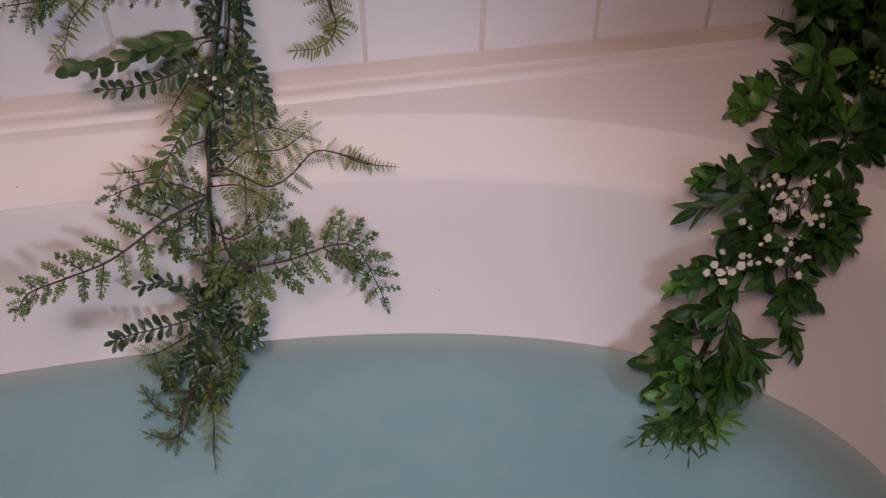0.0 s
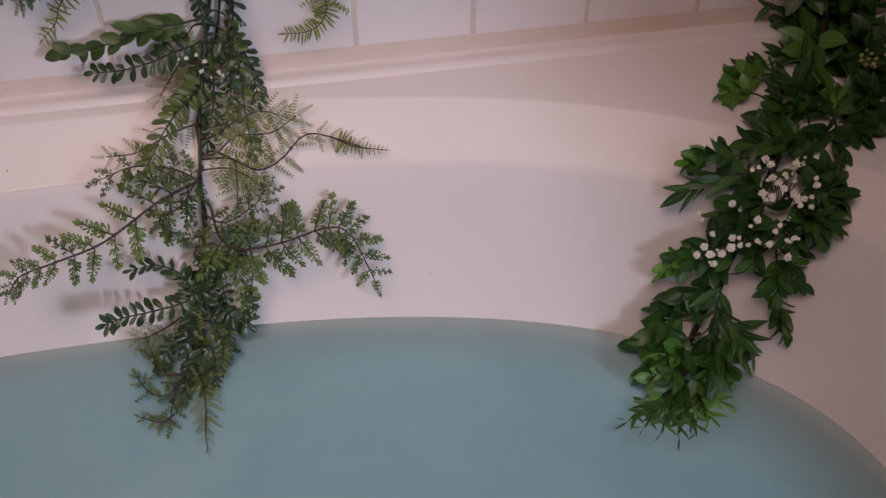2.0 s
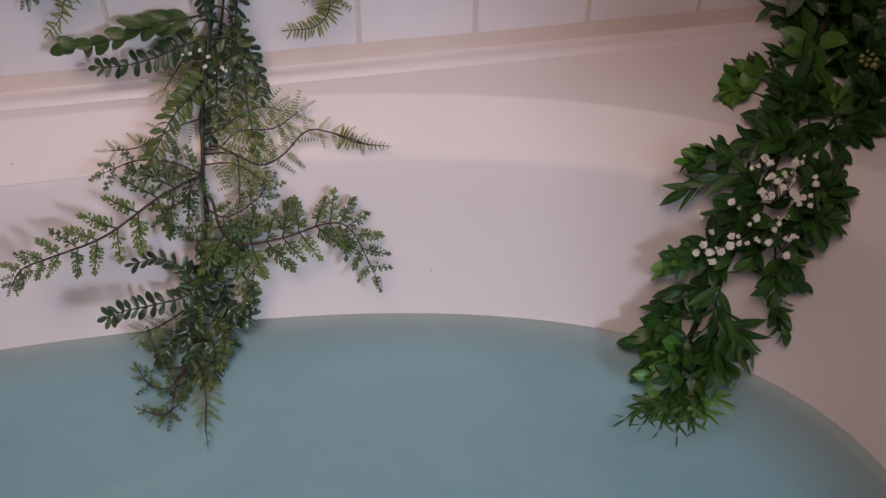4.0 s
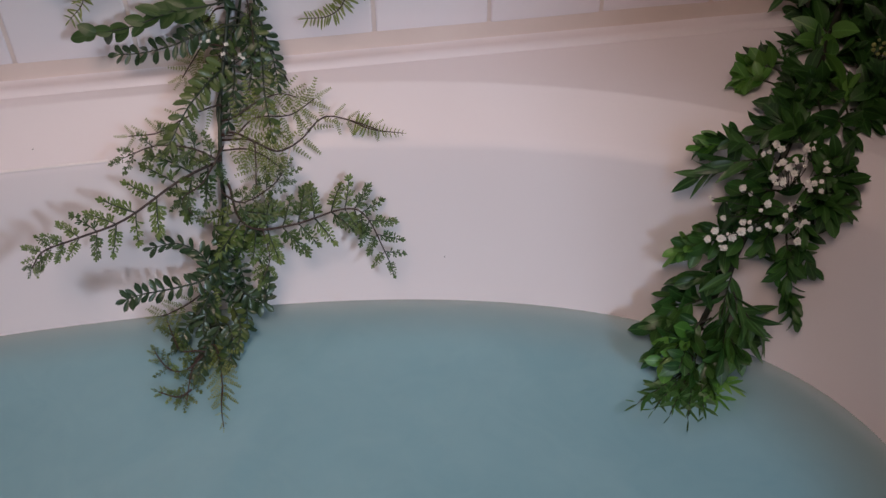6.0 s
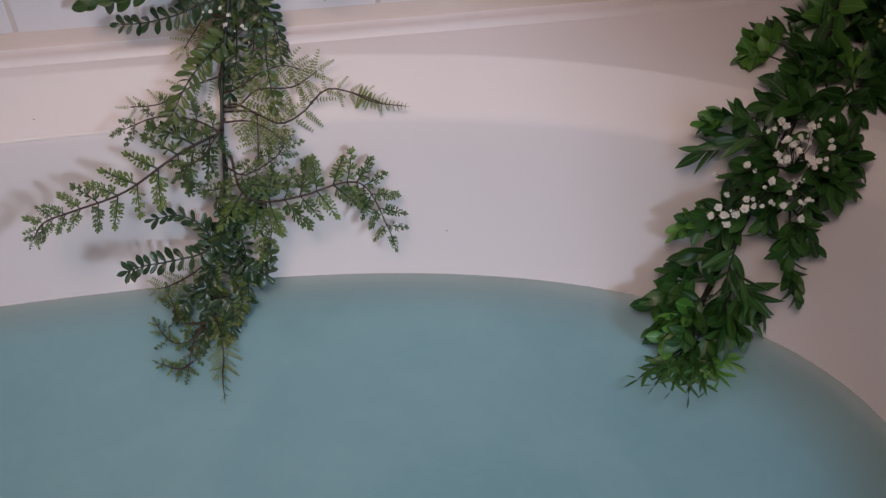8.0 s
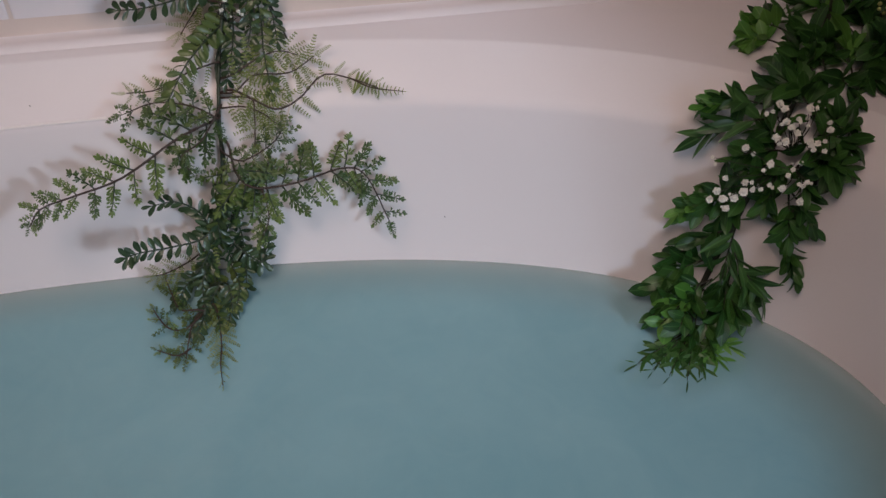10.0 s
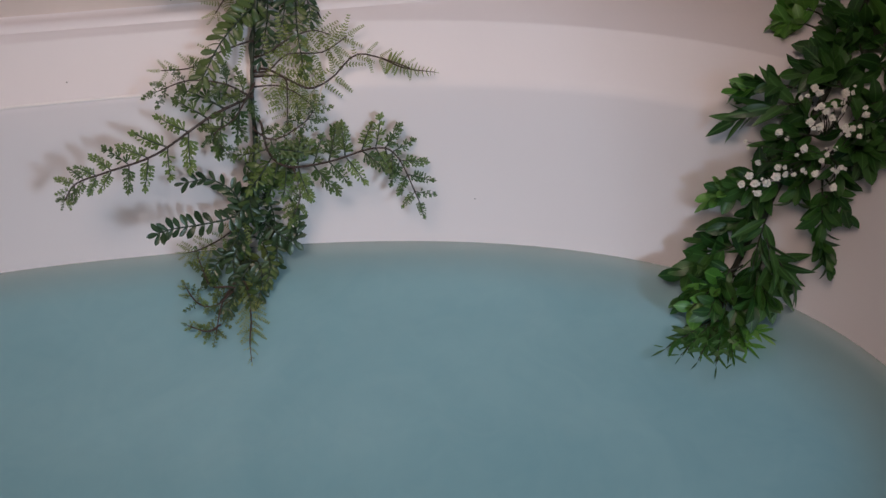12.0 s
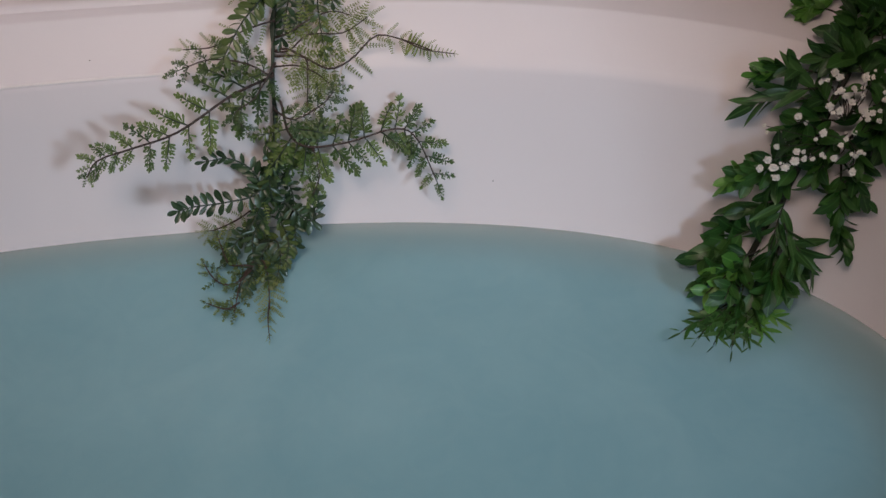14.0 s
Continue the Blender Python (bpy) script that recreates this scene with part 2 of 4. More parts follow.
water = new("bath_water")
water.location = (XC, YC, 0)
tagged(water, "milky teal-blue bath water, still and cloudy", "water", kind="structure")
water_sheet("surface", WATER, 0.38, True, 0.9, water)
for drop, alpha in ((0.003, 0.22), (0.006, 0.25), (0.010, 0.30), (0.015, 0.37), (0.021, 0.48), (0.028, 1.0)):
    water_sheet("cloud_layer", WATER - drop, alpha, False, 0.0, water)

# ---- wall tiles ----
TILE, JOINT = 0.108, 0.0032


def tile_mesh():
    bm = bmesh.new()
    h = (TILE - JOINT) / 2
    add_box(bm, -h, -0.004, -h, h, 0.004, h, 0.0020)
    me = bpy.data.meshes.new("tile")
    bm.to_mesh(me)
    bm.free()
    me.materials.append(GLAZE)
    return me


shared_tile = tile_mesh()
rng = random.Random(4)
for row in range(4):
    for col in range(-9, 6):
        ob = new("tile", shared_tile)
        ob.parent = back
        ob.matrix_basis = pose(col * TILE + TILE / 2, 0.0045 + rng.uniform(-0.0003, 0.0003), 0.5242 + row * TILE + TILE / 2,
                               rng.uniform(-0.2, 0.2), 0, rng.uniform(-0.2, 0.2))

# ---- plants ----


def leaf_material(name, dark, light, rough=0.42, rib=0.5, spec=0.45, veins=0.0):
    """Moulded leaf: two greens by piece, mottling, a paler midrib along the piece's own y axis."""
    mat = bpy.data.materials.new(name)
    mat.use_nodes = True
    nt = mat.node_tree
    bsdf, out = nt.nodes["Principled BSDF"], nt.nodes["Material Output"]
    info, co = nt.nodes.new("ShaderNodeObjectInfo"), nt.nodes.new("ShaderNodeTexCoord")
    mix = nt.nodes.new("ShaderNodeMix")
    mix.data_type = "RGBA"
    mix.inputs[6].default_value, mix.inputs[7].default_value = (*dark, 1), (*light, 1)
    mottle = nt.nodes.new("ShaderNodeTexNoise")
    mottle.inputs["Scale"].default_value, mottle.inputs["Detail"].default_value = 1.6, 2
    nt.links.new(co.outputs["Object"], mottle.inputs["Vector"])
    add = nt.nodes.new("ShaderNodeMath")
    add.operation = "MULTIPLY_ADD"
    add.inputs[1].default_value, add.inputs[2].default_value = 0.9, -0.45
    nt.links.new(mottle.outputs["Fac"], add.inputs[0])
    tot = nt.nodes.new("ShaderNodeMath")
    tot.use_clamp = True
    nt.links.new(info.outputs["Random"], tot.inputs[0])
    nt.links.new(add.outputs[0], tot.inputs[1])
    nt.links.new(tot.outputs[0], mix.inputs[0])
    sep = nt.nodes.new("ShaderNodeSeparateXYZ")
    nt.links.new(co.outputs["Object"], sep.inputs[0])
    ab = nt.nodes.new("ShaderNodeMath")
    ab.operation = "ABSOLUTE"
    nt.links.new(sep.outputs["X"], ab.inputs[0])
    near = nt.nodes.new("ShaderNodeMapRange")
    near.inputs["From Min"].default_value, near.inputs["From Max"].default_value = 0.008, 0.03
    near.inputs["To Min"].default_value, near.inputs["To Max"].default_value = rib, 0.0
    nt.links.new(ab.outputs[0], near.inputs["Value"])
    pale = nt.nodes.new("ShaderNodeMix")
    pale.data_type = "RGBA"
    pale.inputs[7].default_value = (*[min(1, c * 1.5 + 0.02) for c in light], 1)
    # side veins that run forward from the midrib
    lean = nt.nodes.new("ShaderNodeMath")
    lean.operation = "MULTIPLY_ADD"
    lean.inputs[1].default_value = -1.1
    nt.links.new(ab.outputs[0], lean.inputs[0])
    nt.links.new(sep.outputs["Y"], lean.inputs[2])
    comb = nt.nodes.new("ShaderNodeMath")
    comb.operation = "PINGPONG"
    comb.inputs[1].default_value = 0.055
    nt.links.new(lean.outputs[0], comb.inputs[0])
    thread = nt.nodes.new("ShaderNodeMapRange")
    thread.inputs["From Min"].default_value, thread.inputs["From Max"].default_value = 0.0, 0.016
    thread.inputs["To Min"].default_value, thread.inputs["To Max"].default_value = veins, 0.0
    nt.links.new(comb.outputs[0], thread.inputs["Value"])
    lines = nt.nodes.new("ShaderNodeMath")
    lines.operation = "MAXIMUM"
    nt.links.new(near.outputs[0], lines.inputs[0])
    nt.links.new(thread.outputs[0], lines.inputs[1])
    nt.links.new(lines.outputs[0], pale.inputs[0])
    nt.links.new(mix.outputs[2], pale.inputs[6])
    nt.links.new(pale.outputs[2], bsdf.inputs["Base Color"])
    bsdf.inputs["Roughness"].default_value = rough
    bsdf.inputs["Specular IOR Level"].default_value = spec
    wave = nt.nodes.new("ShaderNodeTexNoise")
    wave.inputs["Scale"].default_value = 6
    nt.links.new(co.outputs["Object"], wave.inputs["Vector"])
    bp = nt.nodes.new("ShaderNodeBump")
    bp.inputs["Strength"].default_value, bp.inputs["Distance"].default_value = 0.05, 0.02
    nt.links.new(wave.outputs["Fac"], bp.inputs["Height"])
    nt.links.new(bp.outputs[0], bsdf.inputs["Normal"])
    thin = nt.nodes.new("ShaderNodeBsdfTranslucent")
    nt.links.new(pale.outputs[2], thin.inputs["Color"])
    both = nt.nodes.new("ShaderNodeMixShader")
    both.inputs[0].default_value = 0.18
    nt.links.new(bsdf.outputs[0], both.inputs[1])
    nt.links.new(thin.outputs[0], both.inputs[2])
    nt.links.new(both.outputs[0], out.inputs["Surface"])
    return mat


FERN = leaf_material("fern_green", (0.040, 0.084, 0.018), (0.155, 0.220, 0.056), 0.38, 0.2)
OLIVE = leaf_material("olive_fern", (0.135, 0.180, 0.040), (0.235, 0.275, 0.080), 0.5, 0.2)
DEEP = leaf_material("deep_green", (0.022, 0.048, 0.021), (0.052, 0.092, 0.041), 0.28, 0.35)
SOFT = leaf_material("soft_green", (0.044, 0.084, 0.024), (0.122, 0.168, 0.050), 0.32, 0.3)
BROAD = leaf_material("broad_green", (0.045, 0.095, 0.028), (0.085, 0.140, 0.045), 0.4, 0.4, 0.45, 0.15)
GLOSSY = leaf_material("bush_green", (0.013, 0.054, 0.010), (0.052, 0.140, 0.026), 0.40, 0.55, 0.45, 0.22)
FRESH = leaf_material("fresh_green", (0.055, 0.180, 0.024), (0.130, 0.290, 0.052), 0.42, 0.5, 0.45, 0.2)
NEEDLE = leaf_material("narrow_green", (0.020, 0.066, 0.016), (0.060, 0.145, 0.036), 0.35, 0.6)
BROWN = material("brown_stem", (0.046, 0.025, 0.019), 0.55, 0.25, 60, 400, 0.3, 0.0006)
CABLE = material("green_stem", (0.020, 0.034, 0.018), 0.5, 0.25, 60, 400, 0.3, 0.0006)
DARKSTEM = material("dark_stem", (0.022, 0.022, 0.014), 0.55, 0.25, 60, 400, 0.3, 0.0006)
PETAL = material("petal", (0.82, 0.80, 0.74), 0.6, 0.06, 200, 800, 0.2, 0.0004)
BUD = material("bud", (0.42, 0.46, 0.16), 0.5, 0.1, 200, 800, 0.2, 0.0004)


def add_blade(bm, length, width, tip=1.0, droop=0.15, fold=0.12, base=0.0, at=None, stations=6, peak=0.8):
    """A leaf blade along +y: full below the middle, pointed by tip, folded along its midrib and drooping."""
    at = at or Matrix.Identity(4)
    rows = []
    for i in range(stations + 1):
        s = i / stations
        w = width / 2 * (math.sin(math.pi * min(1.0, s ** peak * 0.98 + 0.02)) ** tip) + base * (1 - s)
        z = -droop * length * s * s
        lift = fold * w
        rows.append([bm.verts.new(at @ Vector((x * w, s * length, z + lift * abs(x)))) for x in (-1, 0, 1)])
    for a, b in zip(rows, rows[1:]):
        for k in range(2):
            bm.faces.new((a[k], a[k + 1], b[k + 1], b[k]))


def add_fan(bm, at, length, width, teeth=3):
    """A cut leaflet along +y: narrow fingers that part from a thin stalk, each folded along its middle."""
    for k in range(teeth):
        a = (k - (teeth - 1) / 2) / max(1, teeth - 1) * 2
        reach = length * (1.0 - 0.22 * abs(a))
        finger = at @ Matrix.Rotation(-a * 0.45, 4, "Z") @ Matrix.Rotation(0.12 * (k % 2) - 0.1, 4, "X")
        w = width * 0.25
        root = [bm.verts.new(finger @ Vector((x * w * 0.25, 0, 0))) for x in (-1, 1)]
        low = [bm.verts.new(finger @ Vector((x * w * 0.6, reach * 0.45, 0.03 * length * abs(x)))) for x in (-1, 0, 1)]
        high = [bm.verts.new(finger @ Vector((x * w, reach * 0.78, (0.05 * abs(x) - 0.04) * length))) for x in (-1, 0, 1)]
        tip = bm.verts.new(finger @ Vector((0, reach, -0.10 * length)))
        bm.faces.new((root[0], low[1], low[0]))
        bm.faces.new((root[0], root[1], low[1]))
        bm.faces.new((root[1], low[2], low[1]))
        for i in range(2):
            bm.faces.new((low[i], low[i + 1], high[i + 1], high[i]))
            bm.faces.new((high[i], high[i + 1], tip))


def add_tube(bm, pts, r0, r1, sides=5):
    loops = []
    n = len(pts) - 1
    for i, p in enumerate(pts):
        t = (pts[min(i + 1, n)] - pts[max(i - 1, 0)]).normalized()
        u = t.cross(Vector((0.31, 0.2, 0.93))).normalized()
        v = t.cross(u)
        r = r0 + (r1 - r0) * i / n
        loops.append([bm.verts.new(p + (u * math.cos(k * math.tau / sides) + v * math.sin(k * math.tau / sides)) * r) for k in range(sides)])
    for a, b in zip(loops, loops[1:]):
        for k in range(sides):
            j = (k + 1) % sides
            bm.faces.new((a[k], a[j], b[j], b[k]))
    bm.faces.new(loops[0][::-1])
    bm.faces.new(loops[-1])


def to_mesh(name, bm, mats):
    me = bpy.data.meshes.new(name)
    bm.normal_update()
    bm.to_mesh(me)
    bm.free()
    for m in mats:
        me.materials.append(m)
    for p in me.polygons:
        p.use_smooth = True
    return me


def blade_meshes(name, width, tip, mat, base=0.0, droops=(0.03, 0.17, 0.31), peak=0.8):
    made = []
    for k, droop in enumerate(droops):
        bm = bmesh.new()
        add_blade(bm, 1, width * (0.88 + 0.12 * k), tip, droop, 0.5 - 0.15 * k, base, None, 6, peak)
        made.append(to_mesh(name, bm, [mat]))
    return made


def toothed_pinna(mat, pairs, seed, fan=0.31):
    """A side branch with toothed wedge leaflets, one unit long, closing to a pointed tip."""
    r = random.Random(seed)
    bend = r.uniform(-0.10, 0.10)
    bm = bmesh.new()

    def rib(s):
        return Vector((bend * s * s, s * 0.88, -0.08 * s * s))
    add_tube(bm, [rib(s) for s in (0, 0.25, 0.5, 0.75, 1)], 0.024, 0.014, 4)
    for f in bm.faces:
        f.material_index = 1
    for i in range(pairs * 2):
        s = 0.14 + 0.78 * i / (pairs * 2 - 1)
        side = -1 if i % 2 else 1
        at = Matrix.Translation(rib(s)) @ pose(0, 0, 0, r.uniform(-14, 10), r.uniform(-25, 25), -side * r.uniform(42, 58))
        add_fan(bm, at, fan * (1.12 - 0.5 * s) * r.uniform(0.88, 1.12), fan * 0.52 * (1.1 - 0.4 * s) * r.uniform(0.85, 1.15), r.choice((2, 3, 3)))
    add_fan(bm, Matrix.Translation(rib(0.94)), fan * 0.8, fan * 0.5, 3)
    return to_mesh("pinna", bm, [mat, CABLE])


def fine_pinna(mat, pairs, seed):
    """A side branch of a fine fern: thin rib with paired narrow leaflets."""
    r = random.Random(seed)
    bm = bmesh.new()
    add_tube(bm, [Vector((0.06 * s * s, s, 0)) for s in (0, 0.33, 0.66, 1)], 0.013, 0.006, 4)
    for i in range(pairs):
        s = 0.12 + 0.86 * i / (pairs - 1)
        for side in (-1, 1):
            at = Matrix.Translation((0.06 * s * s, s, 0)) @ pose(0, 0, 0, r.uniform(-15, 15), r.uniform(-20, 20), -side * r.uniform(58, 76))
            add_blade(bm, (0.20 - 0.11 * s) * r.uniform(0.85, 1.1), 0.058, 0.45, 0.1, 0.1, 0.0, at, 3)
    return to_mesh("pinna", bm, [mat])


SHAPES = {
    "toothed": [toothed_pinna(FERN, p, 11 + p) for p in (3, 4, 4, 5)],
    "toothed_soft": [toothed_pinna(SOFT, p, 21 + p) for p in (3, 4)],
    "fine": [fine_pinna(OLIVE, p, 31 + p) for p in (7, 8, 9)],
    "comb": blade_meshes("leaflet", 0.17, 0.4, OLIVE),
    "oval": blade_meshes("leaflet", 0.42, 0.5, DEEP, peak=1.5),
    "oval_soft": blade_meshes("leaflet", 0.42, 0.5, SOFT, peak=1.5),
    "broad": blade_meshes("leaf", 0.60, 0.6, BROAD),
    "bush": blade_meshes("leaf", 0.48, 0.65, GLOSSY, droops=(-0.28, 0.25, 0.60), peak=1.15),
    "fresh": blade_meshes("leaf", 0.54, 0.65, FRESH, droops=(-0.4, 0.25, 0.6), peak=1.3),
    "narrow": blade_meshes("leaf", 0.25, 0.9, NEEDLE),
}
STEMS = {"toothed": BROWN, "toothed_soft": BROWN, "fine": BROWN, "comb": BROWN}
PIECE = {"toothed": "pinna", "toothed_soft": "pinna", "fine": "pinna", "comb": "leaflet", "oval": "leaflet", "oval_soft": "leaflet"}
ROOM = Vector((0.0, -0.70, 0.71))
pick = random.Random(7)


def through_points(ctrl, n):
    """Points along a smooth line through the control points."""
    c = [Vector(p) for p in ctrl]
    c = [c[0] * 2 - c[1]] + c + [c[-1] * 2 - c[-2]]
    out, parts = [], len(c) - 3
    for i in range(n + 1):
        f = min(i / n * parts, parts - 1e-6)
        k, t = int(f), f - int(f)
        a, b, d, e = c[k:k + 4]
        out.append(0.5 * ((2 * b) + (d - a) * t + (2 * a - 5 * b + 4 * d - e) * t * t + (3 * b - a - 3 * d + e) * t ** 3))
    return out


def seat_piece(name, mesh, parent, origin, at, way, normal, size, width=1.0):
    y = way.normalized()
    x = y.cross(normal).normalized()
    z = x.cross(y)
    m = Matrix(((x.x * size * width, y.x * size, z.x * size, at.x - origin.x), (x.y * size * width, y.y * size, z.y * size, at.y - origin.y),
                (x.z * size * width, y.z * size, z.z * size, at.z - origin.z), (0, 0, 0, 1)))
    ob = new(name, mesh)
    ob.parent = parent
    ob.matrix_basis = m
    return ob


def stem_part(name, garland, ctrl, r0, r1, mat, steps=14, sides=6):
    pts = through_points(ctrl, steps)
    bm = bmesh.new()
    add_tube(bm, [p - pts[0] for p in pts], r0, r1, sides)
    ob = finish(name, bm, mat)
    ob.parent = garland
    ob.location = pts[0] - garland.location
    return ob, pts


def frond(garland, kind, size, count, ctrl, angle=60, fall=0.6, start=0.08, thick=0.0011, wild=0.25, swell=0.0, rise=1.0, name="frond"):
    """A flat frond: a stem with pieces on both sides that shrink by fall towards its tip; swell: how much they first grow."""
    steps = max(12, count * 2)
    ob, pts = stem_part(name, garland, ctrl, thick, thick * 0.45, STEMS.get(kind, CABLE), steps, 5)
    for i in range(count):
        s = start + (1 - start) * (i + 0.5) / count
        k = min(int(s * steps), steps - 1)
        at = pts[k].lerp(pts[k + 1], s * steps - k)
        t = (pts[min(k + 1, steps)] - pts[max(k - 1, 0)]).normalized()
        n = (ROOM + Vector((pick.gauss(0, wild), pick.gauss(0, wild), pick.gauss(0, wild)))).normalized()
        side_axis = t.cross(n).normalized()
        for side in (-1, 1):
            a = radians(angle * (1 - 0.35 * s) + pick.gauss(0, 7))
            way = t * math.cos(a) + side_axis * side * math.sin(a) * (rise if side > 0 else 1.0) + n * pick.gauss(-0.05, wild * 0.5)
            length = size * (1 - fall * s) * (1 - swell + swell * math.sin(math.pi * min(1, s * 1.5 + 0.1))) * pick.uniform(0.85, 1.12)
            seat_piece(PIECE.get(kind, "leaf"), pick.choice(SHAPES[kind]), ob, pts[0], at, way, n, length)
    end = pts[-1] - pts[-3]
    seat_piece(PIECE.get(kind, "leaf"), pick.choice(SHAPES[kind]), ob, pts[0], pts[-1], end, ROOM, size * (1 - fall) * 0.9)
    return ob


def sprig(garland, kind, size, count, ctrl, spread=60, thick=0.0010, start=0.2, front=0.6, name="sprig"):
    """A bushy sprig: leaves all round the stem, opening wide below and closing into a tuft at the tip."""
    steps = 14
    ob, pts = stem_part(name, garland, ctrl, thick, thick * 0.5, DARKSTEM, steps, 5)
    turn = pick.uniform(0, 6)
    for i in range(count):
        s = start + (1 - start) * (i + 0.6) / count
        k = min(int(s * steps), steps - 1)
        t = (pts[min(k + 1, steps)] - pts[max(k - 1, 0)]).normalized()
        u = t.cross(ROOM).normalized()
        v = u.cross(t)
        turn += 2.4 + pick.gauss(0, 0.3)
        out = u * math.cos(turn) + v * (math.sin(turn) * (1 - front) + front * abs(math.sin(turn)) * 0.8)
        a = radians(spread * (1.1 - 0.65 * s) + pick.gauss(0, 8))
        way = t * math.cos(a) + out * math.sin(a)
        n = (ROOM * 0.9 - way * 0.2 + t * 0.5 + Vector((pick.gauss(0, 0.5), pick.gauss(0, 0.5), pick.gauss(0, 0.5)))).normalized()
        seat_piece("leaf", pick.choice(SHAPES[kind]), ob, pts[0], pts[k], way, n, size * pick.uniform(0.75, 1.12) * (1 - 0.25 * s), pick.uniform(0.9, 1.15))
    return ob


def drowned(garland, kind, size, count, root, tip):
    """A limp sprig that floats flat just under the water's surface."""
    root, tip = Vector(root), Vector(tip)
    ob, pts = stem_part("sprig", garland, [root, root.lerp(tip, 0.5), tip], 0.0008, 0.0004, DARKSTEM, 10, 5)
    along = tip - root
    along.z = 0
    along.normalize()
    across = Vector((-along.y, along.x, 0))
    for i in range(count):
        s = 0.25 + 0.75 * i / (count - 1)
        a = radians((-1 if i % 2 else 1) * (62 - 34 * s) + pick.gauss(0, 10))
        way = along * math.cos(a) + across * math.sin(a) + Vector((0, 0, pick.uniform(-0.12, 0.0)))
        n = Vector((pick.gauss(0, 0.12), pick.gauss(0, 0.12), 1))
        seat_piece("leaf", SHAPES[kind][1], ob, pts[0], pts[min(10, int(s * 10))], way, n, size * pick.uniform(0.75, 1.1), pick.uniform(0.9, 1.15))
    return ob


def flower_mesh(name, mat, petals, seed):
    """A tiny double flower: cupped petals in two rings round a centre, one unit across."""
    r = random.Random(seed)
    bm = bmesh.new()
    bmesh.ops.create_icosphere(bm, subdivisions=1, radius=0.27, matrix=Matrix.Translation((0, 0.22, 0)))
    for ring, (tilt, size) in enumerate(((35, 0.55), (65, 0.5))):
        for k in range(petals):
            at = Matrix.Rotation(k * math.tau / petals + ring * 0.5 + r.uniform(-0.2, 0.2), 4, "Y") @ pose(0, 0.02, 0, tilt + r.uniform(-12, 12), 0, 0)
            add_blade(bm, size * r.uniform(0.85, 1.1), 0.42, 0.5, -0.35, 0.25, 0.05, at, 3)
    return to_mesh(name, bm, [mat])


FLOWERS = [flower_mesh("flower", PETAL, 5, k) for k in range(3)]


def berry_mesh():
    bm = bmesh.new()
    bmesh.ops.create_icosphere(bm, subdivisions=2, radius=0.5)
    for v in bm.verts:
        v.co *= 1 + 0.12 * noise.noise(v.co * 3)
        v.co.y *= 1.2
    return to_mesh("bud", bm, [BUD])


BERRIES = [berry_mesh()]


def flower_spray(garland, root, heads, size, shapes, piece="flower", mat=DARKSTEM):
    """Thin stems that part from one root, each with a small head."""
    base = Vector(root)
    bm = bmesh.new()
    for h in heads:
        h = Vector(h)
        mid = base.lerp(h, 0.55) + Vector((0, -0.006, 0.004))
        add_tube(bm, [p - base for p in through_points([base, mid, h], 6)], 0.0005, 0.0003, 4)
    ob = finish("flower_spray", bm, mat)
    ob.parent = garland
    ob.location = base - garland.location
    for h in heads:
        h = Vector(h)
        way = (h - base).normalized() * 0.5 + ROOM + Vector((pick.gauss(0, 0.3), pick.gauss(0, 0.3), pick.gauss(0, 0.3)))
        seat_piece(piece, pick.choice(shapes), ob, base, h, way, Vector((1, 0, 0.2)), size * pick.uniform(0.6, 1.2))
        if piece == "flower" and pick.random() < 0.7:
            beside = h + Vector((pick.uniform(-0.008, 0.008), pick.uniform(-0.004, 0.002), pick.uniform(-0.007, 0.007)))
            seat_piece(piece, pick.choice(shapes), ob, base, beside, way, Vector((1, 0, 0.2)), size * pick.uniform(0.35, 0.7))
    return ob


def speck(name, at, radius, mat):
    bm = bmesh.new()
    bmesh.ops.create_icosphere(bm, subdivisions=2, radius=radius)
    for v in bm.verts:
        v.co *= 1 + 0.25 * noise.noise(v.co * 900)
    ob = finish(name, bm, mat)
    ob.parent = tub
    ob.location = Vector(at) - tub.location


ferns = tagged(new("fern_garland"), "hanging artificial fern garland, mixed green fronds, end dipping in the water", "garland")
ferns.location = (-0.137, -0.041, 0.520)
# main stems of the fern garland
stem_part("main_stem", ferns, [(-0.105, -0.005, 0.671), (-0.118, -0.005, 0.609), (-0.129, -0.005, 0.566), (-0.144, -0.053, 0.511), (-0.150, -0.093, 0.476), (-0.154, -0.111, 0.432), (-0.161, -0.138, 0.395), (-0.178, -0.161, 0.345), (-0.185, -0.207, 0.340)], 0.0018, 0.0016, CABLE, 24, 7)
stem_part("side_stem", ferns, [(-0.099, -0.005, 0.671), (-0.111, -0.005, 0.608), (-0.117, -0.005, 0.576), (-0.129, -0.005, 0.530), (-0.141, -0.064, 0.501)], 0.0015, 0.0011, CABLE, 16, 6)
stem_part("side_stem", ferns, [(-0.092, -0.005, 0.670), (-0.102, -0.005, 0.607), (-0.105, -0.005, 0.557), (-0.095, -0.005, 0.519), (-0.084, -0.047, 0.516)], 0.0013, 0.0009, DARKSTEM, 16, 6)
stem_part("side_stem", ferns, [(-0.123, -0.005, 0.576), (-0.136, -0.005, 0.542), (-0.139, -0.025, 0.515), (-0.148, -0.059, 0.505), (-0.148, -0.082, 0.486), (-0.153, -0.097, 0.469), (-0.151, -0.109, 0.438), (-0.160, -0.121, 0.407), (-0.158, -0.144, 0.385)], 0.0013, 0.0012, CABLE, 30, 5)
